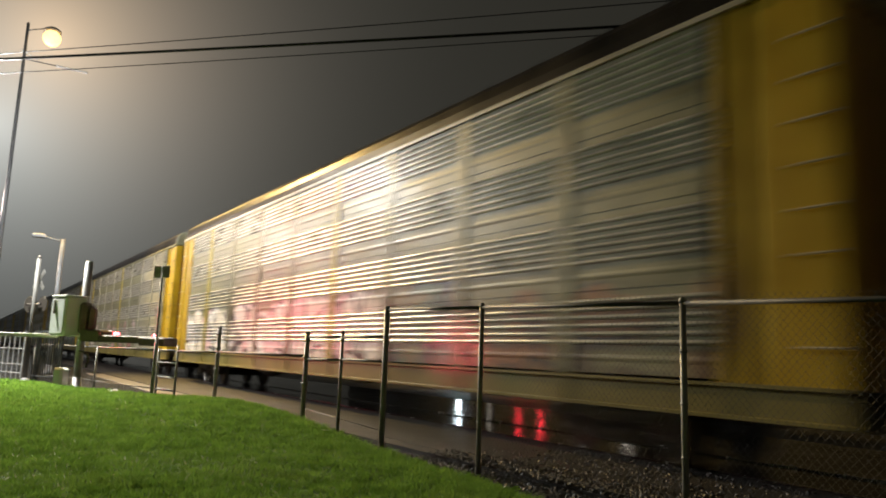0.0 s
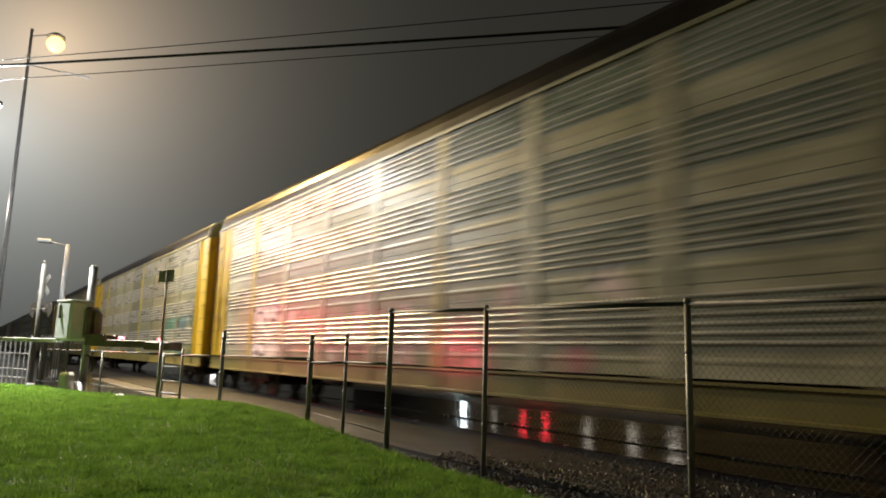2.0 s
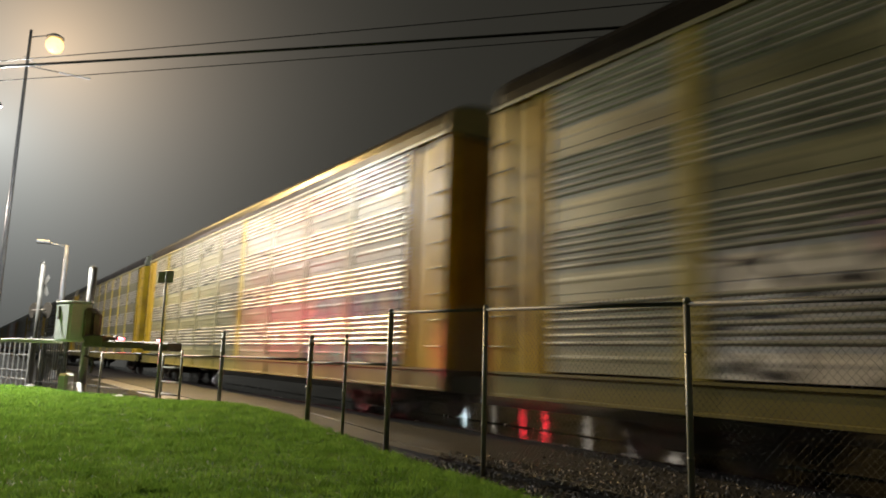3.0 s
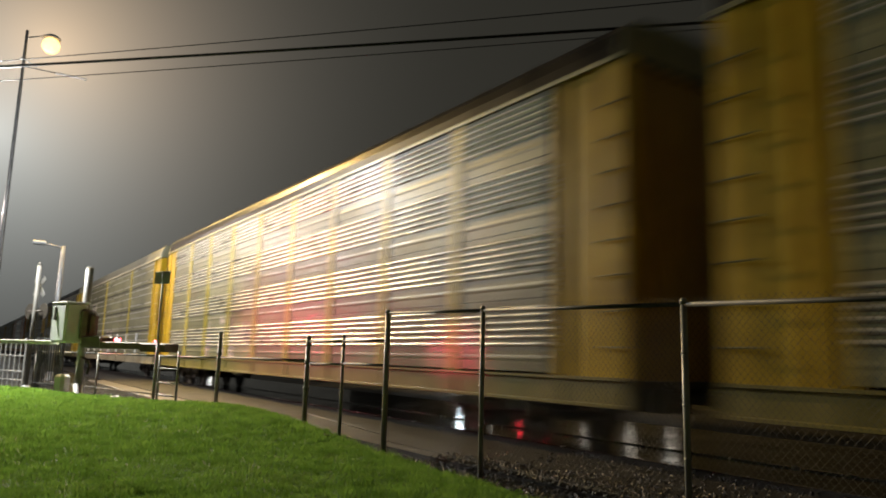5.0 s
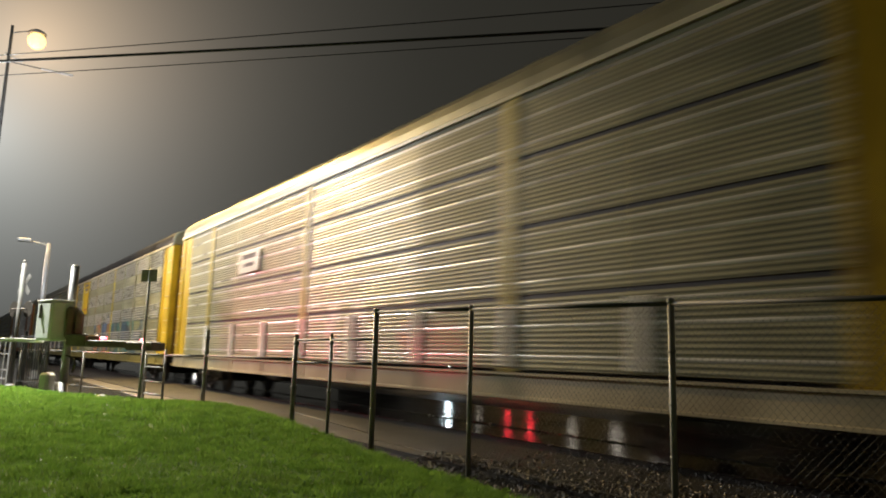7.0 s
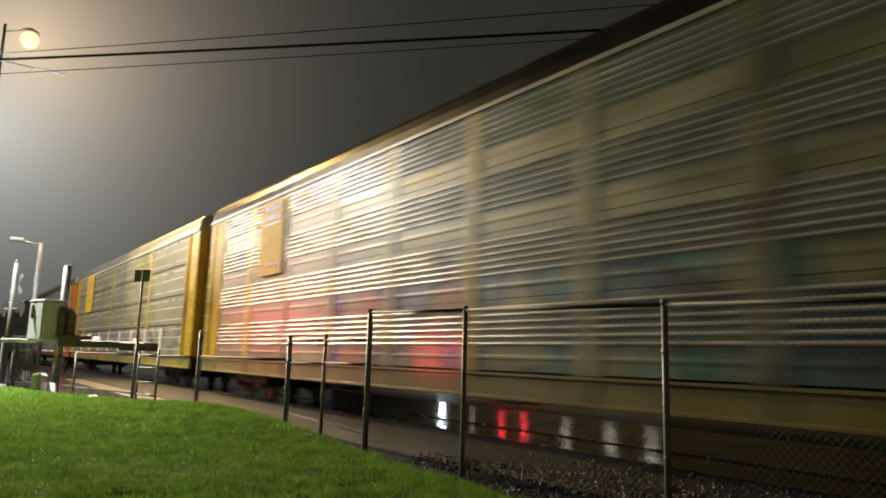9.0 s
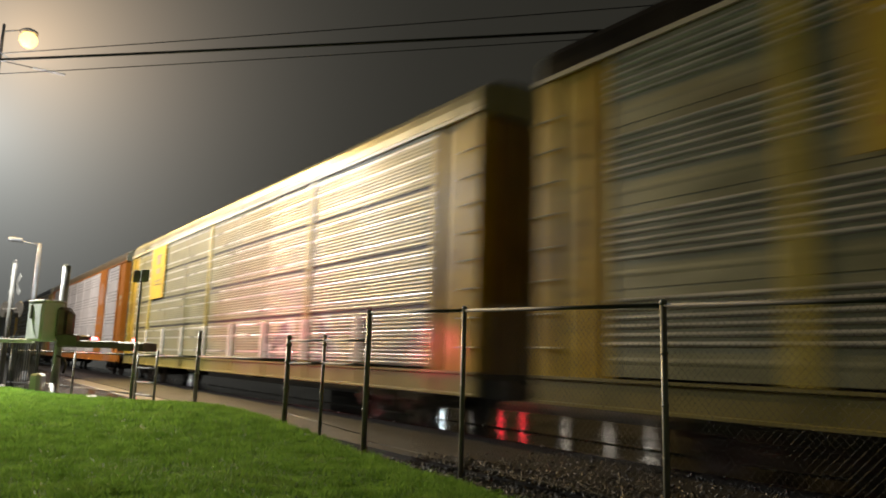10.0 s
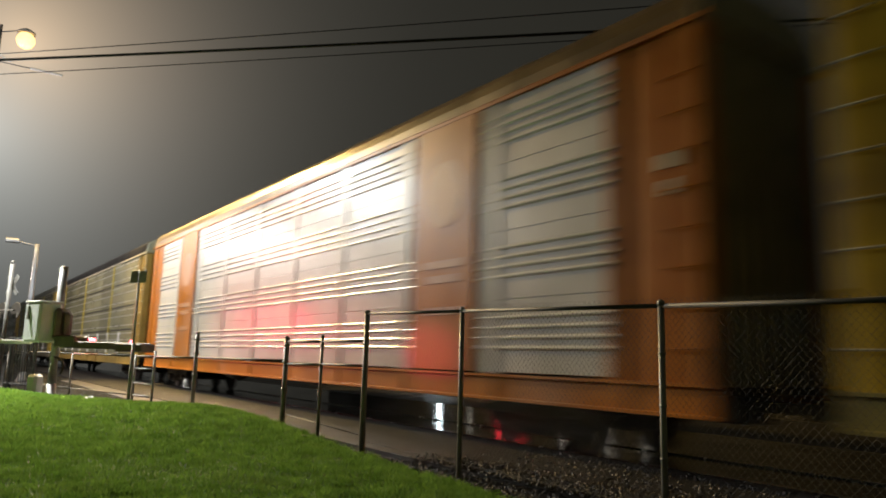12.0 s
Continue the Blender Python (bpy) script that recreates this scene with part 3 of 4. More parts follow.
def build_sill(bm):
    sweep(bm, [(0, SILL_TOP), (-0.05, SILL_TOP), (-0.05, SILL_TOP - 0.04), (-0.012, SILL_TOP - 0.05), (-0.012, SILL_LOW + 0.05), (-0.05, SILL_LOW + 0.04), (-0.05, SILL_LOW), (0.1, SILL_LOW), (0.1, SILL_TOP)], -HALF, HALF, True)
    for i in range(10):
        x = -HALF + 1.4 + i * BAY
        box(bm, x - 0.05, x + 0.05, -0.035, -0.012, SILL_LOW + 0.05, SILL_TOP - 0.05)


def build_top_rail(bm):
    sweep(bm, [(0.02, 5.70), (-0.045, 5.70), (-0.05, 5.76), (-0.02, 5.79), (0.02, 5.79)], -HALF, HALF, True)


def build_post(bm):
    box(bm, -0.15, 0.15, -0.03, 0.06, SILL_TOP, 5.71, 0.008)


def build_wide_post(bm):
    """Flat sheet with eased edges over one bay."""
    box(bm, -0.96, 0.96, -0.062, -0.02, SILL_TOP + 0.02, 5.69, 0.012)


def build_end_door(bm):
    """One corrugated sheet with upright pressings."""
    sec = [(-1.36, -0.05)]
    for i in range(8):
        y = -1.2 + i * 0.343
        sec += [(y - 0.09, 0.05), (y - 0.05, 0.11), (y + 0.05, 0.11), (y + 0.09, 0.05)]
    sec.append((1.36, -0.05))
    a = [bm.verts.new((x, y, 1.1)) for y, x in sec]
    b = [bm.verts.new((x, y, 5.75)) for y, x in sec]
    for i in range(len(sec)):
        j = (i + 1) % len(sec)
        bm.faces.new((a[i], a[j], b[j], b[i]))
    bmesh.ops.recalc_face_normals(bm, faces=bm.faces[:])


def build_floor(bm):
    box(bm, -HALF + 0.05, HALF - 0.05, -1.38, 1.38, 1.0, 1.1)
    box(bm, -HALF + 0.3, HALF - 0.3, -0.33, 0.33, 0.62, 1.0, 0.02)
    for i in range(13):
        x = -12 + 2 * i
        box(bm, x - 0.06, x + 0.06, -1.38, 1.38, 0.82, 1.0)


def build_brake_gear(bm):
    tube(bm, (-5, -0.75, 0.78), (-3.9, -0.75, 0.78), 0.24, 14)
    tube(bm, (-2.8, -0.8, 0.8), (-2.2, -0.8, 0.8), 0.16, 12)
    tube(bm, (-9, -0.55, 0.7), (9, -0.55, 0.7), 0.025, 6)
    box(bm, 1.5, 2.1, -1.0, -0.6, 0.62, 0.98, 0.02)


def build_coupler(bm):
    box(bm, -0.55, 0.15, -0.07, 0.07, 0.78, 0.92, 0.01)
    box(bm, 0.15, 0.42, -0.14, 0.15, 0.72, 0.98, 0.03)
    box(bm, 0.38, 0.55, -0.13, 0.0, 0.74, 0.96, 0.03)


def build_truck(bm):
    for y in (-1.02, 1.02):
        s = [(-1.3, 0.46), (-1.3, 0.62), (-1.0, 0.68), (-0.45, 0.72), (0.45, 0.72), (1.0, 0.68), (1.3, 0.62), (1.3, 0.46), (1.05, 0.44), (0.8, 0.56), (0.5, 0.50), (0.42, 0.22), (-0.42, 0.22), (-0.5, 0.50), (-0.8, 0.56), (-1.05, 0.44)]
        a = [bm.verts.new((x, y - 0.07, z)) for x, z in s]
        b = [bm.verts.new((x, y + 0.07, z)) for x, z in s]
        for i in range(len(s)):
            j = (i + 1) % len(s)
            bm.faces.new((a[i], a[j], b[j], b[i]))
        bm.faces.new(a[::-1])
        bm.faces.new(b)
        for x in (-0.9, 0.9):
            tube(bm, (x, y - 0.14 if y < 0 else y + 0.14, 0.42), (x, y, 0.42), 0.11, 12)
        for x in (-0.24, -0.08, 0.08, 0.24):
            tube(bm, (x, y - 0.09, 0.25), (x, y - 0.09, 0.5), 0.055, 8)
    box(bm, -0.2, 0.2, -1.15, 1.15, 0.46, 0.66, 0.02)
    for x in (-0.42, 0.42):
        box(bm, x - 0.04, x + 0.04, -0.9, 0.9, 0.36, 0.44)
    bmesh.ops.recalc_face_normals(bm, faces=bm.faces[:])


def build_wheelset(bm):
    tube(bm, (0, -1.05, 0), (0, 1.05, 0), 0.075, 12)
    for s in (-1, 1):
        lathe(bm, [(0.10, s * 0.66), (0.30, s * 0.70), (0.345, s * 0.68), (0.445, s * 0.68), (0.445, s * 0.71), (0.42, s * 0.725), (0.415, s * 0.81), (0.36, s * 0.815), (0.30, s * 0.765), (0.14, s * 0.80), (0.10, s * 0.82)], 24, axis="Y")
        for i in range(3):
            a = 2.094 * i
            tube(bm, (0.22 * math.cos(a), s * 0.74, 0.22 * math.sin(a)), (0.22 * math.cos(a), s * 0.79, 0.22 * math.sin(a)), 0.03, 6)


SHEETS = {k: panel_mesh(k) for k in ("banded", "fine", "wide")}
M_ROOF = mesh_of("roof", build_roof)
M_GABLE = mesh_of("roof_end", build_gable)
M_PILLAR = {e: mesh_of("corner_pillar", pillar_builder(e)) for e in (-1, 1)}
M_GRAB = mesh_of("grab_iron", build_grab)
M_FOOT = mesh_of("post_foot", lambda bm: box(bm, -0.12, 0.12, -0.06, 0.02, 1.22, 2.22, 0.012))
M_BAND = mesh_of("roof_band", build_roof_band)
M_SILL = mesh_of("side_sill", build_sill)
M_TOP = mesh_of("top_rail", build_top_rail)
M_POST = mesh_of("side_post", build_post)
M_WIDE = mesh_of("wide_post", build_wide_post)
M_DOOR = mesh_of("end_door", build_end_door)
M_FLOOR = mesh_of("underframe", build_floor)
M_BRAKE = mesh_of("brake_gear", build_brake_gear)
M_COUPLER = mesh_of("coupler", build_coupler)
M_TRUCK = mesh_of("truck", build_truck)
M_WHEELS = mesh_of("wheelset", build_wheelset)
wheelsets, cars = [], []


def put(name, data, mat, parent, m, label=""):
    """A part on shared mesh data whose material is set on the object."""
    if not data.materials:
        data.materials.append(None)
    ob = link(name, data, None, parent, label)
    ob.material_slots[0].link = "OBJECT"
    ob.material_slots[0].material = mat
    ob.matrix_basis = m
    return ob


def board(car, x, wide, low, high, emblem, paint=None):
    """Painted emblem board bolted over one bay of the near side."""
    bm = bmesh.new()
    box(bm, -wide / 2, wide / 2, -0.012, 0.012, low, high, 0.004)
    b = part("emblem_board", bm, paint or BOARD, car, "painted board with a plain emblem")
    b.matrix_basis = pose(x, -1.565, 0)
    mid = (low + high) / 2
    for i, (w, h, z, mat) in enumerate(emblem):
        bm = bmesh.new()
        box(bm, -w / 2, w / 2, -0.004, 0.004, z - h / 2, z + h / 2)
        e = part("emblem_bar", bm, mat, b)
        e.matrix_basis = pose(0.03 * i, -0.018, mid)


def autorack(index, style, sheet, frame_paint, roof, rail_paint, label, painted=(), boards=()):
    car = thing("autorack_car", (0, TRACK_Y, RAIL_Z), label, "railway car", "cars of the passing train")
    put("underframe", M_FLOOR, IRON, car, pose(0, 0, 0))
    put("brake_gear", M_BRAKE, IRON, car, pose(0, 0, 0))
    top = put("roof", M_ROOF, roof, car, pose(0, 0, 0))
    for i in range(19):
        put("roof_band", M_BAND, roof, top, pose(-HALF + 0.7 + i * (2 * HALF - 1.4) / 18, 0, 0))
    for side, turn in ((-1, 0), (1, 180)):
        put("side_sill", M_SILL, (PALE_SILL if index in (4, 8, 9) else DUSTY) if frame_paint == YELLOW else frame_paint, car, pose(0, side * 1.5, 0, 0, 0, turn))
        put("top_rail", M_TOP, rail_paint, car, pose(0, side * 1.5, 0, 0, 0, turn))
        for k in range(9):
            x = -HALF + 1.4 + (k + 0.5) * BAY * (2 * HALF - 2.8) / (9 * BAY)
            mat = sheet
            for paint, bays in painted:
                if side < 0 and k in bays:
                    mat = paint
            sp = put("side_panel", SHEETS[style], mat, car, pose(x, side * 1.5, 0, 0, 0, turn))
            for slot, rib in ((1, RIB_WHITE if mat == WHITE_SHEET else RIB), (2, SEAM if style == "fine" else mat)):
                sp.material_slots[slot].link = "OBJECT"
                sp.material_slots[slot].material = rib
            if style == "wide" and k in (1, 7):
                put("wide_post", M_WIDE, ORANGE, car, pose(x, side * 1.5, 0, 0, 0, turn), "wide orange-brown panel with worn lettering")
            if k and (style != "fine" or k % 3 == 1):
                put("side_post", M_POST, WHITE_SHEET if style == "wide" else (OLIVE if style == "fine" or index == 3 or k % 4 == 1 else sheet), car, pose(x - BAY / 2 * 0.995, side * 1.5, 0, 0, 0, turn) @ Matrix.Diagonal((0.96, 1, 1, 1)))
            if k and style == "fine" and side < 0:
                put("post_foot", M_FOOT, WHITE, car, pose(x - BAY / 2 * 0.995, -1.5, 0), "white lower post cover")
        for end in (-1, 1):
            p = put("corner_pillar", M_PILLAR[end if side < 0 else -end], frame_paint, car, pose(end * (HALF - 0.7), side * 1.5, 0, 0, 0, turn) if style != "wide" else pose(end * (HALF - 0.84), side * 1.507, 0, 0, 0, turn) @ Matrix.Diagonal((1.08, 1, 1, 1)))
            for i in range(8 if side < 0 else 0):
                put("grab_iron", M_GRAB, rail_paint, p, pose(end * 0.48, 0, 1.55 + 0.5 * i))
    for end in (-1, 1):
        put("end_door", M_DOOR, END_GREY if frame_paint == ORANGE else END_DOOR, car, pose(end * (HALF - 0.22), 0, 0, 0, 0, 0 if end > 0 else 180))
        put("roof_end", M_GABLE, END_GREY, car, pose(end * (HALF - 0.07), 0, 0, 0, 0, 0 if end > 0 else 180))
        put("coupler", M_COUPLER, IRON, car, pose(end * (HALF + 0.18), 0, 0, 0, 0, 0 if end > 0 else 180))
        t = put("truck", M_TRUCK, IRON, car, pose(end * 10.06, 0, 0))
        for x in (-0.9, 0.9):
            wheelsets.append((put("wheelset", M_WHEELS, IRON, t, pose(x, 0, 0.42)), x))
    for b in boards:
        board(car, *b)
    cars.append((car, index))
    return car


BLUE_BARS = [(1.1, 0.16, 0.85, BLUE), (1.25, 0.14, 0.58, BLUE), (1.1, 0.05, 0.40, WHITE), (1.2, 0.10, -0.75, RED_PAINT)]
ROSE_BARS = [(0.62, 0.34, 0.52, FADED), (0.56, 0.14, 0.66, BLUE), (0.62, 0.22, 0.06, FADED), (1.1, 0.07, -0.35, DUSTY), (1.1, 0.07, -0.5, DUSTY)]
DARK_BARS = [(1.2, 0.14, 0.16, SEAM), (0.9, 0.12, -0.10, SEAM)]
GREY_LABEL = "silver ribbed autorack car with yellow ends and sill, weathered dark roof"
NEW_LABEL = "silver fine-ribbed autorack car with yellow ends and a pale roof"
autorack(-1, "banded", GALV, YELLOW, ROOF_DARK, YELLOW, GREY_LABEL)
autorack(0, "banded", GALV, YELLOW, ROOF_DARK, PALE, "silver autorack car with white and pink graffiti along the lower panels", [(SPRAY_WHITE, (0, 1, 2, 3, 4, 5)), (SPRAY_TEAL, (6,)), (SPRAY_RUST, (7, 8))])
autorack(1, "banded", GALV_LIGHT, YELLOW, ROOF_DARK, GALV, GREY_LABEL, [(SPRAY_ROSE, (2, 3, 4, 5, 6)), (SPRAY_WHITE, (1,))])
autorack(2, "banded", GALV, YELLOW, ROOF_DARK, GALV, "silver ribbed autorack car with teal graffiti near one end", [(SPRAY_TEAL, (7, 8))])
autorack(3, "banded", GALV_DARK, YELLOW, ROOF_DARK, GALV, GREY_LABEL, [(SPRAY_ROSE, (2, 3))])
autorack(4, "fine", GALV_FINE, YELLOW, ROOF_LIGHT, PALE, NEW_LABEL, [(SPRAY_ROSE, (4, 5))], ((-5.5, 1.7, 3.76, 4.42, DARK_BARS, PALE),))
autorack(5, "banded", GALV, YELLOW, ROOF_DARK, PALE, "silver ribbed autorack car with yellow emblem board and teal graffiti", [(SPRAY_BLUE, (3, 4)), (SPRAY_TEAL, (5, 6, 7))], ((-7.85, 1.75, 3.5, 5.6, BLUE_BARS),))
autorack(6, "fine", GALV_FINE, YELLOW, ROOF_LIGHT, PALE, "silver fine-ribbed autorack car with yellow emblem board and dark graffiti", [(SPRAY_DARK, (6, 7, 8))], ((-8.2, 2.1, 3.5, 5.69, ROSE_BARS),))
autorack(7, "wide", WHITE_SHEET, ORANGE, ROOF_YELLOW, ORANGE, "white-panelled autorack car with orange-brown ends, sill and wide posts")
orange = cars[-1][0]
for x in (-8.1, 8.1):
    bm = bmesh.new()
    lathe(bm, [(0.62, -0.005), (0.62, 0.005)], 28, axis="Y")
    part("emblem", bm, FADED, orange, "faded pale round emblem").matrix_basis = pose(x, -1.568, 4.35)
    for z, w in ((3.05, 1.3), (2.78, 1.0), (2.2, 1.2)):
        bm = bmesh.new()
        box(bm, -w / 2, w / 2, -0.005, 0.005, -0.07, 0.07)
        part("lettering_bar", bm, FADED, orange, "faded pale bar of lettering").matrix_basis = pose(x, -1.568, z)
for z, w in ((3.95, 0.26), (3.6, 0.14)):
    bm = bmesh.new()
    box(bm, -w / 2, w / 2, -0.012, 0.012, -0.10, 0.10, 0.004)
    part("card_plate", bm, PALE, orange, "small white card plate").matrix_basis = pose(13.0, -1.518, z)
autorack(8, "fine", GALV_FINE, DOOR_BROWN, ROOF_DARK, PALE, "dull silver fine-ribbed autorack car with brown ends")
autorack(9, "fine", GALV_FINE, YELLOW, ROOF_LIGHT, PALE, NEW_LABEL)
autorack(10, "banded", GALV, YELLOW, ROOF_DARK, GALV, GREY_LABEL)
autorack(11, "banded", GALV, YELLOW, ROOF_DARK, GALV, GREY_LABEL)


# ---- chain-link fence ----
FENCE_Y = 5.3


def fence_top(x):
    return 1.78 + (-2.39 - x) * 0.0225


def chain_fence():
    f = thing("chain_link_fence", (0, FENCE_Y, 0), "galvanised chain-link fence with round posts beside the ballast", "fence")
    xs = [-9.40, -7.03, -4.07, -1.1, 1.9]
    for i, x in enumerate(xs):
        bm = bmesh.new()
        z = fence_top(x)
        r = 0.042 if i == 0 else 0.03
        tube(bm, (x, 0, -0.3), (x - 0.01, 0, z), r, 10)
        lathe(bm, [(r * 1.12, z - 0.03), (r * 1.15, z + 0.005), (r * 0.8, z + 0.02), (r * 0.3, z + 0.028)], 10, (x - 0.01, 0, 0))
        for k in (0.25, 0.5, 0.75):
            lathe(bm, [(r * 1.12, z * k - 0.012), (r * 1.15, z * k), (r * 1.12, z * k + 0.012)], 10, (x - 0.01 * k, 0, 0))
        part("post", bm, DULL_PIPE if i < 2 else PIPE, f)
    bm = bmesh.new()
    for a, b in zip(xs, xs[1:]):
        tube(bm, (a, -0.005, fence_top(a) - 0.03), (b, -0.005, fence_top(b) - 0.03), 0.021, 8)
    part("top_rail", bm, RAIL_PIPE, f)
    # woven wire: two families of diagonals and the barbed upper ends
    verts, faces = [], []

    def wire(a, b, r=0.0011):
        k = len(verts)
        d = (b - a).normalized()
        u = d.cross(Vector((0, 1, 0)))
        for p in (a, b):
            for s in (0, 2.094, 4.189):
                verts.append(p + u * (r * math.cos(s)) + Vector((0, r * math.sin(s), 0)))
        faces.extend([(k, k + 1, k + 4, k + 3), (k + 1, k + 2, k + 5, k + 4), (k + 2, k, k + 3, k + 5)])
    x0, x1, step, foot, lean = xs[0], xs[-1], 0.066, 0.02, 0.92
    reach = 2.1 * lean
    for i in range(int((x1 - x0 + 2 * reach) / step)):
        for sign in (1, -1):
            # a strand rises from the foot and ends at the fence's ends or above its sloping top
            s = x0 - reach + i * step
            rise = fence_top(s) + 0.05 - foot
            ax, bx = (s, s + lean * rise) if sign > 0 else (s + reach, s + reach - lean * rise)
            lo, hi = max(min(ax, bx), x0), min(max(ax, bx), x1)
            if hi - lo < 0.03:
                continue
            ends = sorted((abs(e - ax) / lean + foot, e) for e in (lo, hi))
            (az, ax), (bz, bx) = ends
            bz = min(bz, fence_top(bx) + 0.045)
            wire(Vector((ax, 0.03 + 0.004 * sign, az)), Vector((bx, 0.03 + 0.004 * sign, bz)), 0.0013)
    tagged(link("wire_mesh", raw("wire_mesh", verts, faces), MESH, f, "woven diamond wire mesh"), kind="stuff")
    bm = bmesh.new()
    tube(bm, (xs[0], 0.03, 0.04), (xs[-1], 0.03, 0.0), 0.004, 6)
    part("tension_wire", bm, MESH, f)


chain_fence()


def pipe_railing():
    f = thing("pipe_railing", (0, FENCE_Y, 0), "low galvanised pipe railing joining the chain-link fence", "railing")
    posts = [(-10.88, 1.56, 0.028), (-12.34, 1.56, 0.045), (-17.76, 1.72, 0.05)]
    for x, z, r in posts:
        bm = bmesh.new()
        tube(bm, (x, 0, -0.3), (x, 0, z), r, 10)
        lathe(bm, [(r * 1.15, z), (r * 1.1, z + 0.03), (r * 0.4, z + 0.05)], 10, (x, 0, 0))
        for h in (0.42, 0.72, 0.92):
            lathe(bm, [(r * 1.3, z * h - 0.025), (r * 1.4, z * h), (r * 1.3, z * h + 0.025)], 10, (x, 0, 0))
        part("post", bm, PIPE, f)
    for a, b, za, zb in ((-9.40, -10.88, 1.50, 1.50), (-9.40, -10.88, 1.13, 1.13), (-10.88, -12.34, 1.50, 1.50), (-10.88, -12.34, 1.12, 1.10), (-12.34, -17.76, 1.16, 1.14), (-9.40, -12.34, 0.12, 0.22)):
        bm = bmesh.new()
        tube(bm, (a, 0, za), (b, 0, zb), 0.022 if za > 0.3 else 0.006, 8)
        part("rail", bm, RAIL_PIPE, f)
    return f


pipe_railing()


def low_rail():
    """Two-rail pipe barrier from the railing back to the gate mast."""
    pts = [(-17.76, 5.3), (-19.4, 4.75), (-20.6, 4.55), (-24.6, 3.6), (-30.0, 2.3)]
    f = thing("pipe_barrier", (0, 0, 0), "grey pipe barrier with a rung gate beside the footway", "barrier")
    for (x, y), top in zip(pts[1:], (1.27, 1.16, 1.14, 1.1)):
        bm = bmesh.new()
        tube(bm, (x, y, -0.3), (x, y, top), 0.032, 10)
        part("post", bm, PIPE, f)
    for (a, b), (c, d) in zip(pts, pts[1:]):
        for z in (1.12, 0.08):
            if z < 0.5 and a > -18:
                continue
            bm = bmesh.new()
            tube(bm, (a, b, z + 0.01), (c, d, z), 0.026 if z > 0.5 else 0.018, 8)
            part("rail", bm, RAIL_PIPE, f)
    for z in (0.80, 0.42, 0.10):
        bm = bmesh.new()
        tube(bm, (-19.4, 4.75, z), (-20.6, 4.55, z), 0.02, 8)
        part("rung", bm, PIPE, f)


low_rail()


# ---- crossing equipment ----
def gate_mechanism():
    g = thing("crossing_gate", (-24.4, 3.08, -0.14, 0, 0, -52), "grey-green crossing gate machine on a mast with lowered counterweight arms", "crossing gate")
    bm = bmesh.new()
    tube(bm, (0, 0, 0), (0, 0, 3.85), 0.115, 16)
    lathe(bm, [(0.12, 3.85), (0.115, 3.88), (0.05, 3.9)], 16)
    lathe(bm, [(0.24, 0.0), (0.24, 0.04), (0.14, 0.06), (0.13, 0.35)], 16)
    part("mast", bm, POLE_GREY, g, "pale grey steel mast")
    # the case faces the lawn (+X in its own space)
    bm = bmesh.new()
    box(bm, 0.16, 0.78, -0.62, 0.36, 1.56, 2.72, 0.05)
    case = part("machine_case", bm, CASE, g)
    case.matrix_basis = pose(0.10, 0.22, 0, 0, 0, -22)
    bm = bmesh.new()
    box(bm, 0.775, 0.81, -0.58, 0.32, 1.62, 2.66, 0.015)
    part("case_door", bm, CASE, case)
    bm = bmesh.new()
    box(bm, 0.81, 0.86, -0.33, -0.27, 2.28, 2.62, 0.01)
    box(bm, 0.81, 0.88, -0.30, -0.22, 2.22, 2.32, 0.01)
    part("latch", bm, CASE_DARK, case, "dark case latch")
    bm = bmesh.new()
    box(bm, 0.12, 0.82, -0.66, 0.40, 2.72, 2.77, 0.015)
    part("case_lid", bm, CASE, case)
    bm = bmesh.new()
    box(bm, 0.10, 0.62, 0.36, 0.62, 1.62, 2.58, 0.09)
    box(bm, 0.2, 0.5, 0.62, 0.82, 1.72, 2.48, 0.1)
    part("drive_housing", bm, CASE_DARK, g, "dark gear housing")
    for k, x in enumerate((0.15, 0.62)):
        bm = bmesh.new()
        box(bm, x, x + 0.07, 0.70, 3.55, 1.42, 1.62, 0.02)
        box(bm, x - 0.02, x + 0.09, 0.6, 1.35, 1.42, 1.78, 0.04)
        part("counterweight_arm", bm, CASE_DARK, g, "dark steel counterweight arm")
    bm = bmesh.new()
    box(bm, 0.12, 0.72, 2.75, 3.65, 1.36, 1.60, 0.03)
    part("counterweight", bm, CASE_DARK, g, "dark steel counterweight")
    bm = bmesh.new()
    box(bm, 0.42, 0.52, 1.66, 1.84, 1.64, 1.72, 0.015)
    part("warning_lamp", bm, GLOW_FLASH, g, "small glowing red lamp")
    bm = bmesh.new()
    box(bm, 0.42, 0.50, 3.05, 3.19, 1.62, 1.69, 0.015)
    part("warning_lamp", bm, GLOW_FLASH, g, "small glowing red lamp")
    bm = bmesh.new()
    box(bm, 0.28, 0.40, -9.0, -0.6, 1.50, 1.62, 0.01)
    part("gate_arm", bm, WHITE, g, "white gate arm across the road")
    bm = bmesh.new()
    for i in range(8):
        a, b = i / 8 * 2.2, (i + 1) / 8 * 2.2
        tube(bm, (0.25, 0.25 + 0.35 * math.sin(a), 1.15 - 0.5 * (a / 2.2) + 0.12 * math.sin(a * 1.4)), (0.25, 0.25 + 0.35 * math.sin(b), 1.15 - 0.5 * (b / 2.2) + 0.12 * math.sin(b * 1.4)), 0.035, 8)
    part("cable_conduit", bm, IRON, g, "black flexible cable conduit")
    bm = bmesh.new()
    box(bm, 0.1, 0.45, -0.52, -0.16, 0.02, 0.62, 0.07)
    part("junction_box", bm, WHITE, g, "small pale junction box near the ground")


gate_mechanism()


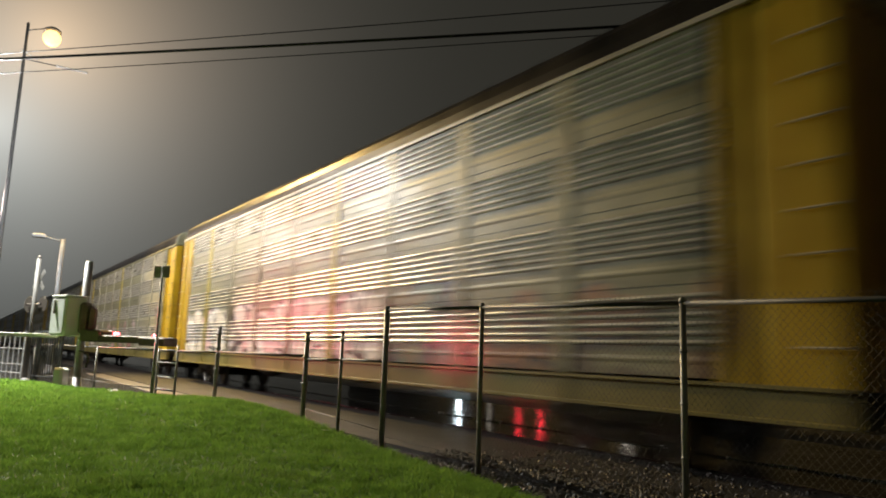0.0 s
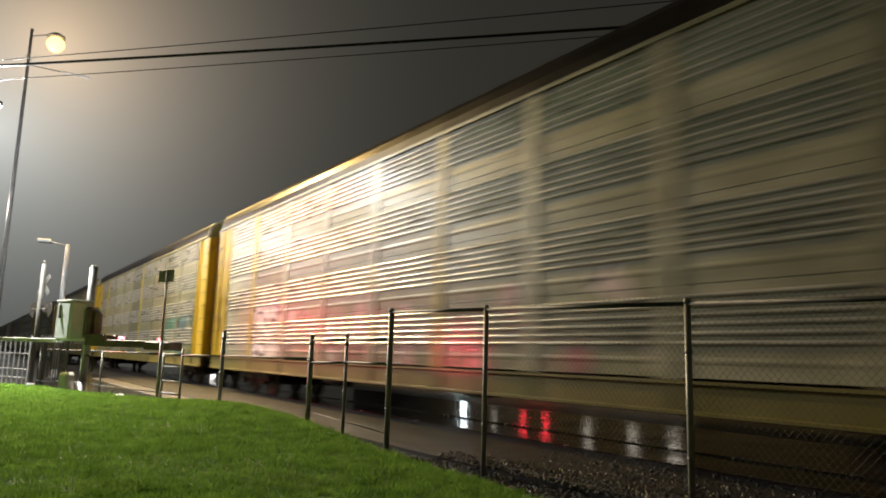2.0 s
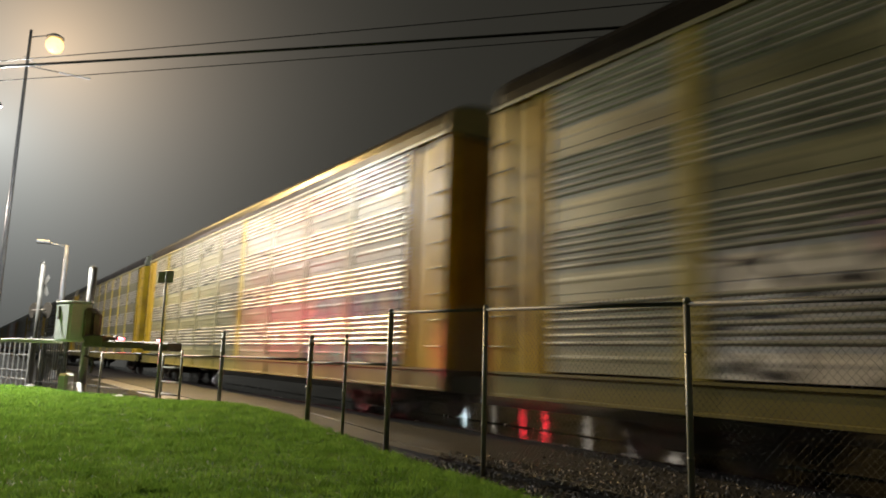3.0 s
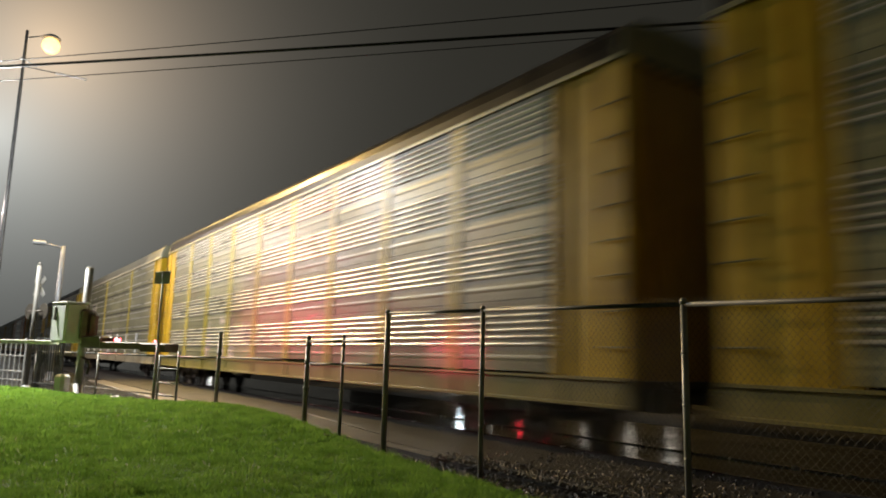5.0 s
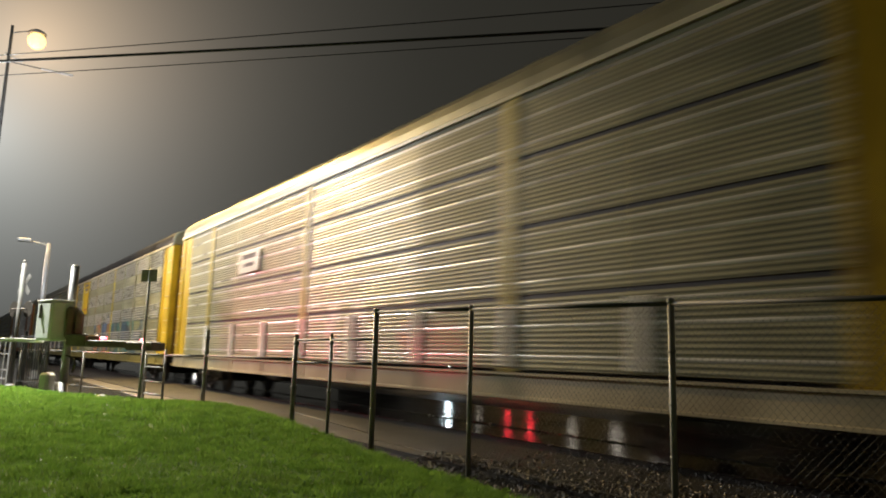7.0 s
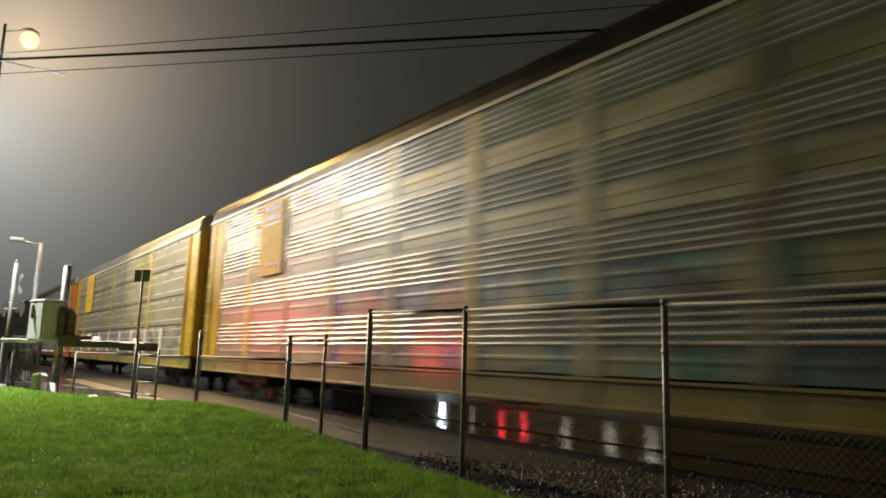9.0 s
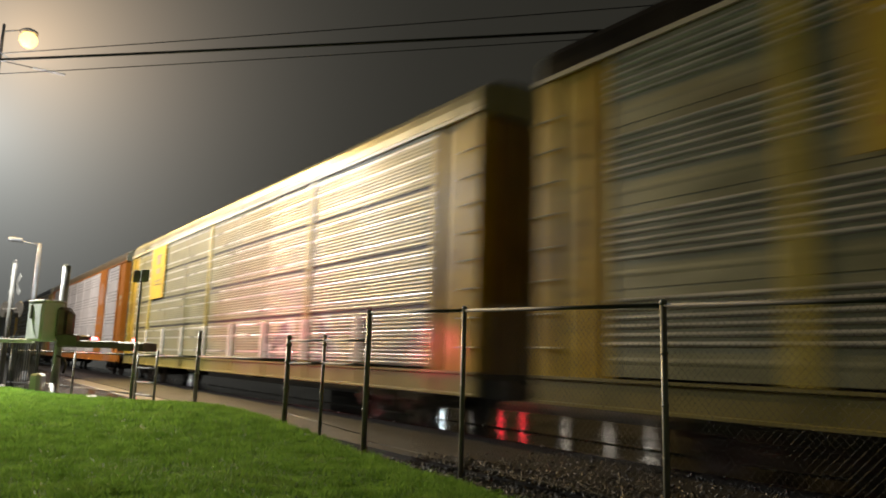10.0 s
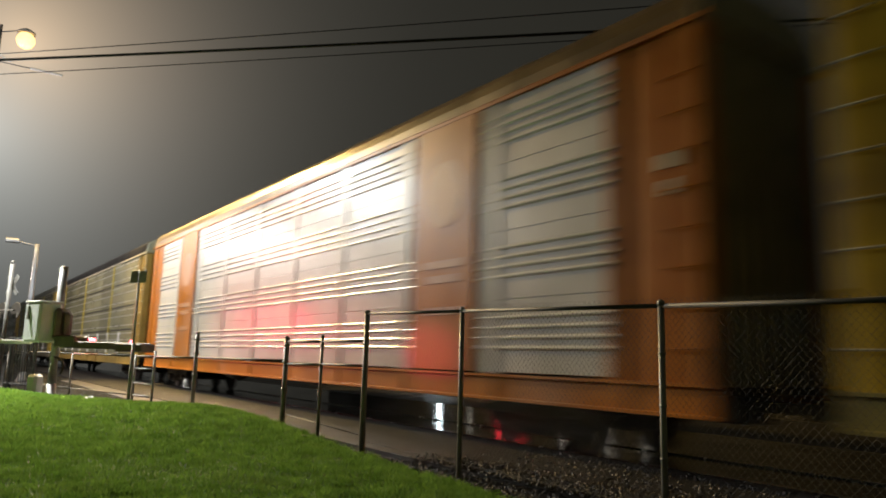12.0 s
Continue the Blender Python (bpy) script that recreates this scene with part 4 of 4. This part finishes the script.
def flat_sign():
    s = thing("sign_post", (-19.64, 4.25, -0.14, 0, 0, -62), "small grey sign plate on a thin galvanised post", "sign")
    bm = bmesh.new()
    tube(bm, (0, 0, 0), (0.02, 0, 3.45), 0.03, 8)
    tube(bm, (0, 0, 0), (0, 0, 1.6), 0.045, 8)
    part("post", bm, PIPE, s)
    bm = bmesh.new()
    box(bm, 0.03, 0.045, -0.29, 0.29, 3.14, 3.47, 0.005)
    part("plate", bm, PIPE, s, "back of a small rectangular plate")


flat_sign()


def crossing_signal(place, turn, high, lamps, lit):
    s = thing("crossing_signal", (*place, -0.14, 0, 0, turn), "crossing signal mast with crossbuck and red flashers", "crossing signal", "signals at the crossing")
    bm = bmesh.new()
    tube(bm, (0, 0, 0), (0, 0, high), 0.065, 12)
    lathe(bm, [(0.2, 0), (0.2, 0.05), (0.08, 0.12)], 12)
    lathe(bm, [(0.07, high), (0.05, high + 0.06), (0.02, high + 0.1)], 12)
    part("mast", bm, MAST_GREY, s)
    for a in (45, -45):
        bm = bmesh.new()
        box(bm, 0.07 + 0.012 * (a > 0), 0.08 + 0.012 * (a > 0), -0.45, 0.45, -0.09, 0.09, 0.004)
        c = part("crossbuck_blade", bm, MAST_GREY, s)
        c.matrix_basis = pose(0, 0, high - 0.75, a)
    bm = bmesh.new()
    tube(bm, (0, -0.42, lamps), (0, 0.42, lamps), 0.03, 8)
    part("flasher_bar", bm, IRON, s)
    for y in (-0.42, 0.42):
        bm = bmesh.new()
        lathe(bm, [(0.28, 0.0), (0.28, 0.015)], 20)
        h = part("flasher_target", bm, IRON, s, "round black target disc")
        h.matrix_basis = pose(0.06, y, lamps, 0, 90)
        bm = bmesh.new()
        lathe(bm, [(0.125, 0.017), (0.11, 0.04), (0.06, 0.055)], 20)
        part("flasher_lens", bm, GLOW_FLASH if lit else RED_PAINT, h, "red signal lens")
    return s


crossing_signal((-28.5, 2.0), 115, 4.25, 2.64, False)
crossing_signal((FLASHER[0], FLASHER[1] - 0.1), 38, 4.25, 1.95, True)


def picket_fence(a, b, levels, count, mat, label):
    f = thing("picket_fence", (0, 0, 0), label, "fence", "fences by the crossing")
    a, b = Vector(a), Vector(b)
    high = levels[-1] + 0.06
    for z in levels:
        bm = bmesh.new()
        tube(bm, a + Vector((0, 0, z)), b + Vector((0, 0, z)), 0.025, 6)
        part("rail", bm, mat, f)
    for i in range(count + 1):
        p = a.lerp(b, i / count)
        bm = bmesh.new()
        post = i % 10 == 0
        tube(bm, (p.x, p.y, -0.16), (p.x, p.y, high + 0.12 if post else high), 0.05 if post else 0.022, 6)
        part("post" if post else "picket", bm, mat, f)


picket_fence((-26.0, 2.75, 0), (-27.6, 2.10, 0), (0.1, 1.56), 12, BLACK_RAIL, "tall black tubular steel fence beside the crossing")
picket_fence((-29.5, 1.95, 0), (-33.0, 0.4, 0), (0.1, 0.4, 0.95, 1.42), 11, POLE_GREY, "pale tubular steel fence with four rails along the road")


def lamp_post(place, high, reach, turn, head, mat_head, label, lens=None):
    s = thing("street_lamp", (*place, -0.14, 0, 0, turn), label, "street lamp", "street lamps")
    bm = bmesh.new()
    tube(bm, (0, 0, 0), (0, 0, high), 0.13, 12, 0.08)
    lathe(bm, [(0.24, 0), (0.24, 0.08), (0.15, 0.14), (0.14, 0.4)], 12)
    part("pole", bm, POLE_GREY, s)
    bm = bmesh.new()
    tube(bm, (0, 0, high - 0.08), (reach, 0, high + 0.03), 0.04, 8)
    part("arm", bm, POLE_GREY, s)
    bm = bmesh.new()
    box(bm, reach - 0.1, reach + head, -0.16, 0.16, high - 0.02, high + 0.14, 0.04)
    h = part("lamp_head", bm, mat_head, s)
    if lens:
        bm = bmesh.new()
        box(bm, reach, reach + head - 0.08, -0.13, 0.13, high - 0.05, high - 0.022, 0.008)
        part("lens", bm, lens, h, "glowing flat lens")
    return s


lamp_post((-35.0, 3.28), 5.83, 0.75, -95, 0.45, POLE_GREY, "grey street lamp with a flat unlit head")
# post and head made up to carry the added fill light
lamp_post((FILL_LED[0], FILL_LED[1] - 0.83), FILL_LED[2] + 0.20, 0.45, 90, 0.55, WOOD, "tall unseen street lamp with a white glowing head", GLOW_LED)
lamp_post((LED[0], LED[1] - 0.83), LED[2] + 0.20, 0.45, 90, 0.55, WOOD, "tall unseen street lamp with a white glowing head", GLOW_LED)


def high_mast():
    s = thing("high_mast_lamp", (SODIUM[0], SODIUM[1] - 1.15, -0.14), "tall slim grey pole with a glowing orange sodium lamp", "street lamp")
    bm = bmesh.new()
    tube(bm, (0, 0, 0), (0, 0, 17.9), 0.13, 12, 0.07)
    part("pole", bm, POLE_GREY, s)
    bm = bmesh.new()
    tube(bm, (0, 0, 17.5), (0, 1.15, 17.95), 0.035, 8)
    part("arm", bm, POLE_GREY, s)
    bm = bmesh.new()
    lathe(bm, [(0.06, 18.02), (0.2, 17.96), (0.42, 17.82), (0.44, 17.72)], 16, (0, 1.15, 0))
    part("hood", bm, POLE_GREY, s)
    # globe is larger than the lamp itself, so its shape includes the glare
    bm = bmesh.new()
    bmesh.ops.create_uvsphere(bm, u_segments=18, v_segments=10, radius=0.44, matrix=pose(0, 1.15, 17.36))
    part("globe", bm, GLOW_SODIUM, s, "glowing orange globe enlarged to include lamp glare")
    bm = bmesh.new()
    tube(bm, (0, 0, 15.92), (0, 1.55, 15.92), 0.028, 8)
    part("lower_arm", bm, MAST_GREY, s)
    # white on this head and on the brace below stands in for their glints
    bm = bmesh.new()
    box(bm, -0.12, 0.12, 1.5, 3.02, 15.88, 15.95, 0.02)
    part("flat_lamp_head", bm, WHITE, s, "unlit flat lamp head coloured white for its glint")
    bm = bmesh.new()
    tube(bm, (0.02, -0.18, 16.36), (0.02, 0.62, 16.02), 0.03, 8)
    part("brace", bm, WHITE, s, "steel brace coloured white for its glint")


high_mast()


def cable(a, b, sag, r, n=6):
    a, b = Vector(a), Vector(b)
    bm = bmesh.new()
    q = (b - a).to_track_quat("Z", "Y")
    rings = []
    for i in range(25):
        t = i / 24
        p = a.lerp(b, t) - Vector((0, 0, sag * 4 * t * (1 - t)))
        rings.append([bm.verts.new(p + q @ Vector((r * math.cos(6.2832 * k / n), r * math.sin(6.2832 * k / n), 0))) for k in range(n)])
    for u, v in zip(rings, rings[1:]):
        for k in range(n):
            bm.faces.new((u[k], u[(k + 1) % n], v[(k + 1) % n], v[k])).smooth = True
    ob = part("overhead_cable", bm, WIRE)
    return tagged(ob, "thin black overhead cable above the track", "cable", "overhead cables")


CABLES = [((-27.1, -0.7, 10.38), (-5.7, 19.0, 10.5), 0.014), ((-26.17, -0.7, 9.9), (-6.5, 19.0, 10.0), 0.040), ((-27.5, -0.7, 9.84), (-6.5, 19.0, 9.9), 0.013)]
for a, b, r in CABLES:
    cable(a, b, 0.07, r)


def cable_pole(x, y, ends):
    s = thing("utility_pole", (x, y, -0.14), "tall tarred timber pole carrying the overhead cables", "utility pole", "utility poles")
    bm = bmesh.new()
    tube(bm, (0, 0, 0), (0, 0, 11.2), 0.17, 12, 0.11)
    part("pole", bm, WOOD, s)
    for cx, cz in ends:
        bm = bmesh.new()
        u = cx - x
        box(bm, min(0, u) - 0.05, max(0, u) + 0.05, -0.05, 0.05, cz + 0.06, cz + 0.16, 0.01)
        part("crossarm", bm, WOOD, s)
        bm = bmesh.new()
        lathe(bm, [(0.03, cz + 0.06 - 0.14), (0.05, cz + 0.1), (0.04, cz + 0.2), (0.02, cz + 0.24)], 10, (u, 0, 0))
        part("insulator", bm, WHITE, s)


cable_pole(-26.9, -0.85, [(a[0], a[2]) for a, b, r in CABLES])
cable_pole(-6.2, 19.15, [(b[0], b[2]) for a, b, r in CABLES])


# ---- beyond the track: an added dark building whose glowing panels show in the wet ground ----
def lit_backdrop():
    s = thing("backdrop_building", (0, 20, -0.14), "added low dark building with glowing panels that the wet ground reflects", "building")
    bm = bmesh.new()
    box(bm, -40, 6, 0.1, 8, 0, 3.4)
    part("wall", bm, WALL, s)
    bm = bmesh.new()
    box(bm, -40.3, 6.3, -0.3, 8.3, 3.4, 3.6, 0.03)
    part("roof", bm, ROOF_DARK, s)
    # no windows or sign are known here; panels stand in for unidentified lights
    for x, w, z0, z1, mat, nm in ((-28.2, 0.34, 0.95, 2.15, GLOW_WHITE, "window"), (-25.8, 0.22, 1.3, 2.15, GLOW_WARM, "window"),
                                  (-23.8, 0.3, 1.4, 2.3, GLOW_RED, "sign_panel"), (-22.4, 0.3, 1.4, 2.4, GLOW_RED, "sign_panel"),
                                  (-20.0, 0.4, 1.5, 2.2, GLOW_WARM, "window"), (-17.8, 0.5, 1.5, 2.2, GLOW_WARM, "window"), (-16.0, 0.5, 1.5, 2.2, GLOW_WARM, "window")):
        bm = bmesh.new()
        box(bm, x - w / 2, x + w / 2, 0.03, 0.08, z0, z1)
        pane = part(nm, bm, mat, s)
        bm = bmesh.new()
        for a, b, c, d in ((x - w / 2 - 0.07, x - w / 2, z0, z1), (x + w / 2, x + w / 2 + 0.07, z0, z1), (x - w / 2 - 0.07, x + w / 2 + 0.07, z1, z1 + 0.07), (x - w / 2 - 0.07, x + w / 2 + 0.07, z0 - 0.07, z0)):
            box(bm, a, b, -0.02, 0.09, c, d)
        part("frame", bm, POLE_GREY, pane)


lit_backdrop()


def waiting_car():
    c = thing("waiting_car", (-52.0, 14.3, -0.14, 0, 0, -12), "dark car waiting beyond the crossing with one headlamp on", "car")
    side = [(-4.3, 0.35), (-4.35, 0.75), (-4.1, 0.95), (-3.7, 1.0), (-3.0, 1.42), (-1.7, 1.45), (-1.0, 0.98), (-0.12, 0.85), (0.0, 0.6), (-0.05, 0.32)]
    bm = bmesh.new()
    a = [bm.verts.new((x, -0.85, z)) for x, z in side]
    b = [bm.verts.new((x, 0.85, z)) for x, z in side]
    for i in range(len(side)):
        j = (i + 1) % len(side)
        bm.faces.new((a[i], b[i], b[j], a[j]))
    bm.faces.new(a)
    bm.faces.new(b[::-1])
    bmesh.ops.recalc_face_normals(bm, faces=bm.faces[:])
    bmesh.ops.bevel(bm, geom=bm.edges[:], offset=0.05, segments=2, affect="EDGES")
    part("body", bm, BLACK_RAIL, c)
    for y in (-0.86, 0.86):
        bm = bmesh.new()
        box(bm, -2.9, -1.35, y - 0.01, y + 0.01, 1.02, 1.34, 0.005)
        part("window", bm, SEAM, c)
    for x in (-3.5, -0.85):
        for y in (-0.78, 0.78):
            bm = bmesh.new()
            lathe(bm, [(0.18, -0.1), (0.31, -0.1), (0.32, 0.0), (0.31, 0.1), (0.18, 0.1)], 18, (x, y, 0.32), "Y")
            part("wheel", bm, IRON, c)
    for y in (-0.6, 0.6):
        bm = bmesh.new()
        box(bm, -0.06, 0.03, y - 0.17, y + 0.17, 0.62, 0.78, 0.02)
        part("headlamp", bm, GLOW_HEAD if y > 0 else SEAM, c, "glowing white headlamp" if y > 0 else "dark headlamp")


waiting_car()


def weed(x, y, size, seed):
    """A low rosette of broad leaves on the lawn's edge."""
    rng = random.Random(seed)
    bm = bmesh.new()
    for i in range(11):
        a = 6.283 * i / 11 + rng.uniform(-0.3, 0.3)
        long, wide, up = size * rng.uniform(0.6, 1.1), size * 0.16, rng.uniform(0.4, 1.2)
        c, s = math.cos(a), math.sin(a)
        rows = []
        for u, w in ((0.05, 0.3), (0.35, 0.9), (0.7, 1.0), (1.0, 0.1)):
            r, z = long * u, long * (up * u - 0.75 * u * u)
            rows.append([bm.verts.new((c * r - s * wide * w * k, s * r + c * wide * w * k, z + 0.012 * abs(k))) for k in (-1, 0, 1)])
        for p, q in zip(rows, rows[1:]):
            bm.faces.new((p[0], p[1], q[1], q[0]))
            bm.faces.new((p[1], p[2], q[2], q[1]))
    ob = part("weed", bm, GRASS)
    ob.matrix_world = pose(x, y, lawn_height(x, y))
    tagged(ob, "low broad-leaved weed at the lawn's edge", "weed", "weeds along the lawn")


WEEDS = random.Random(21)
for i in range(34):
    wx = -11.6 + 6.6 * i / 33 + WEEDS.uniform(-0.1, 0.1)
    weed(wx, lawn_edge(wx) - WEEDS.uniform(-0.04, 0.12), WEEDS.uniform(0.05, 0.13), i)


def litter(x, y, turn, size, label):
    bm = bmesh.new()
    bmesh.ops.create_grid(bm, x_segments=5, y_segments=4, size=0.5)
    for v in bm.verts:
        v.co = Vector((v.co.x * size, v.co.y * size * 0.6, 0.25 * size * noise.noise((v.co.x * 3, v.co.y * 3, turn)) + 0.04))
    ob = part("paper_scrap", bm, WHITE)
    ob.matrix_world = pose(x, y, lawn_height(x, y), 0, 0, turn)
    tagged(ob, label, "litter", "litter on the lawn")


litter(-19.1, 3.26, 20, 0.28, "crumpled white paper scrap lying on the lawn")
litter(-9.8, 4.58, 70, 0.10, "small crumpled white paper scrap in the grass")
grass()
stones()


# ---- what moves ----
def motions():
    for car, k in cars:
        rows = []
        for t in (0.0, 3.0, 6.0, 9.0, 12.0):
            gap = SPEED * (t - FIRST) - PITCH * k
            rows.append((t, pose(gap + PITCH / 2, TRACK_Y, RAIL_Z)))
        walk(car, rows)
    turn = math.degrees(SPEED / FPS / 0.42)
    for w, x in wheelsets:
        walk(w, [(i / FPS, Matrix.Translation((x, 0, 0.42)) @ Matrix.Rotation(radians(turn * i), 4, "Y")) for i in range(361)])


motions()
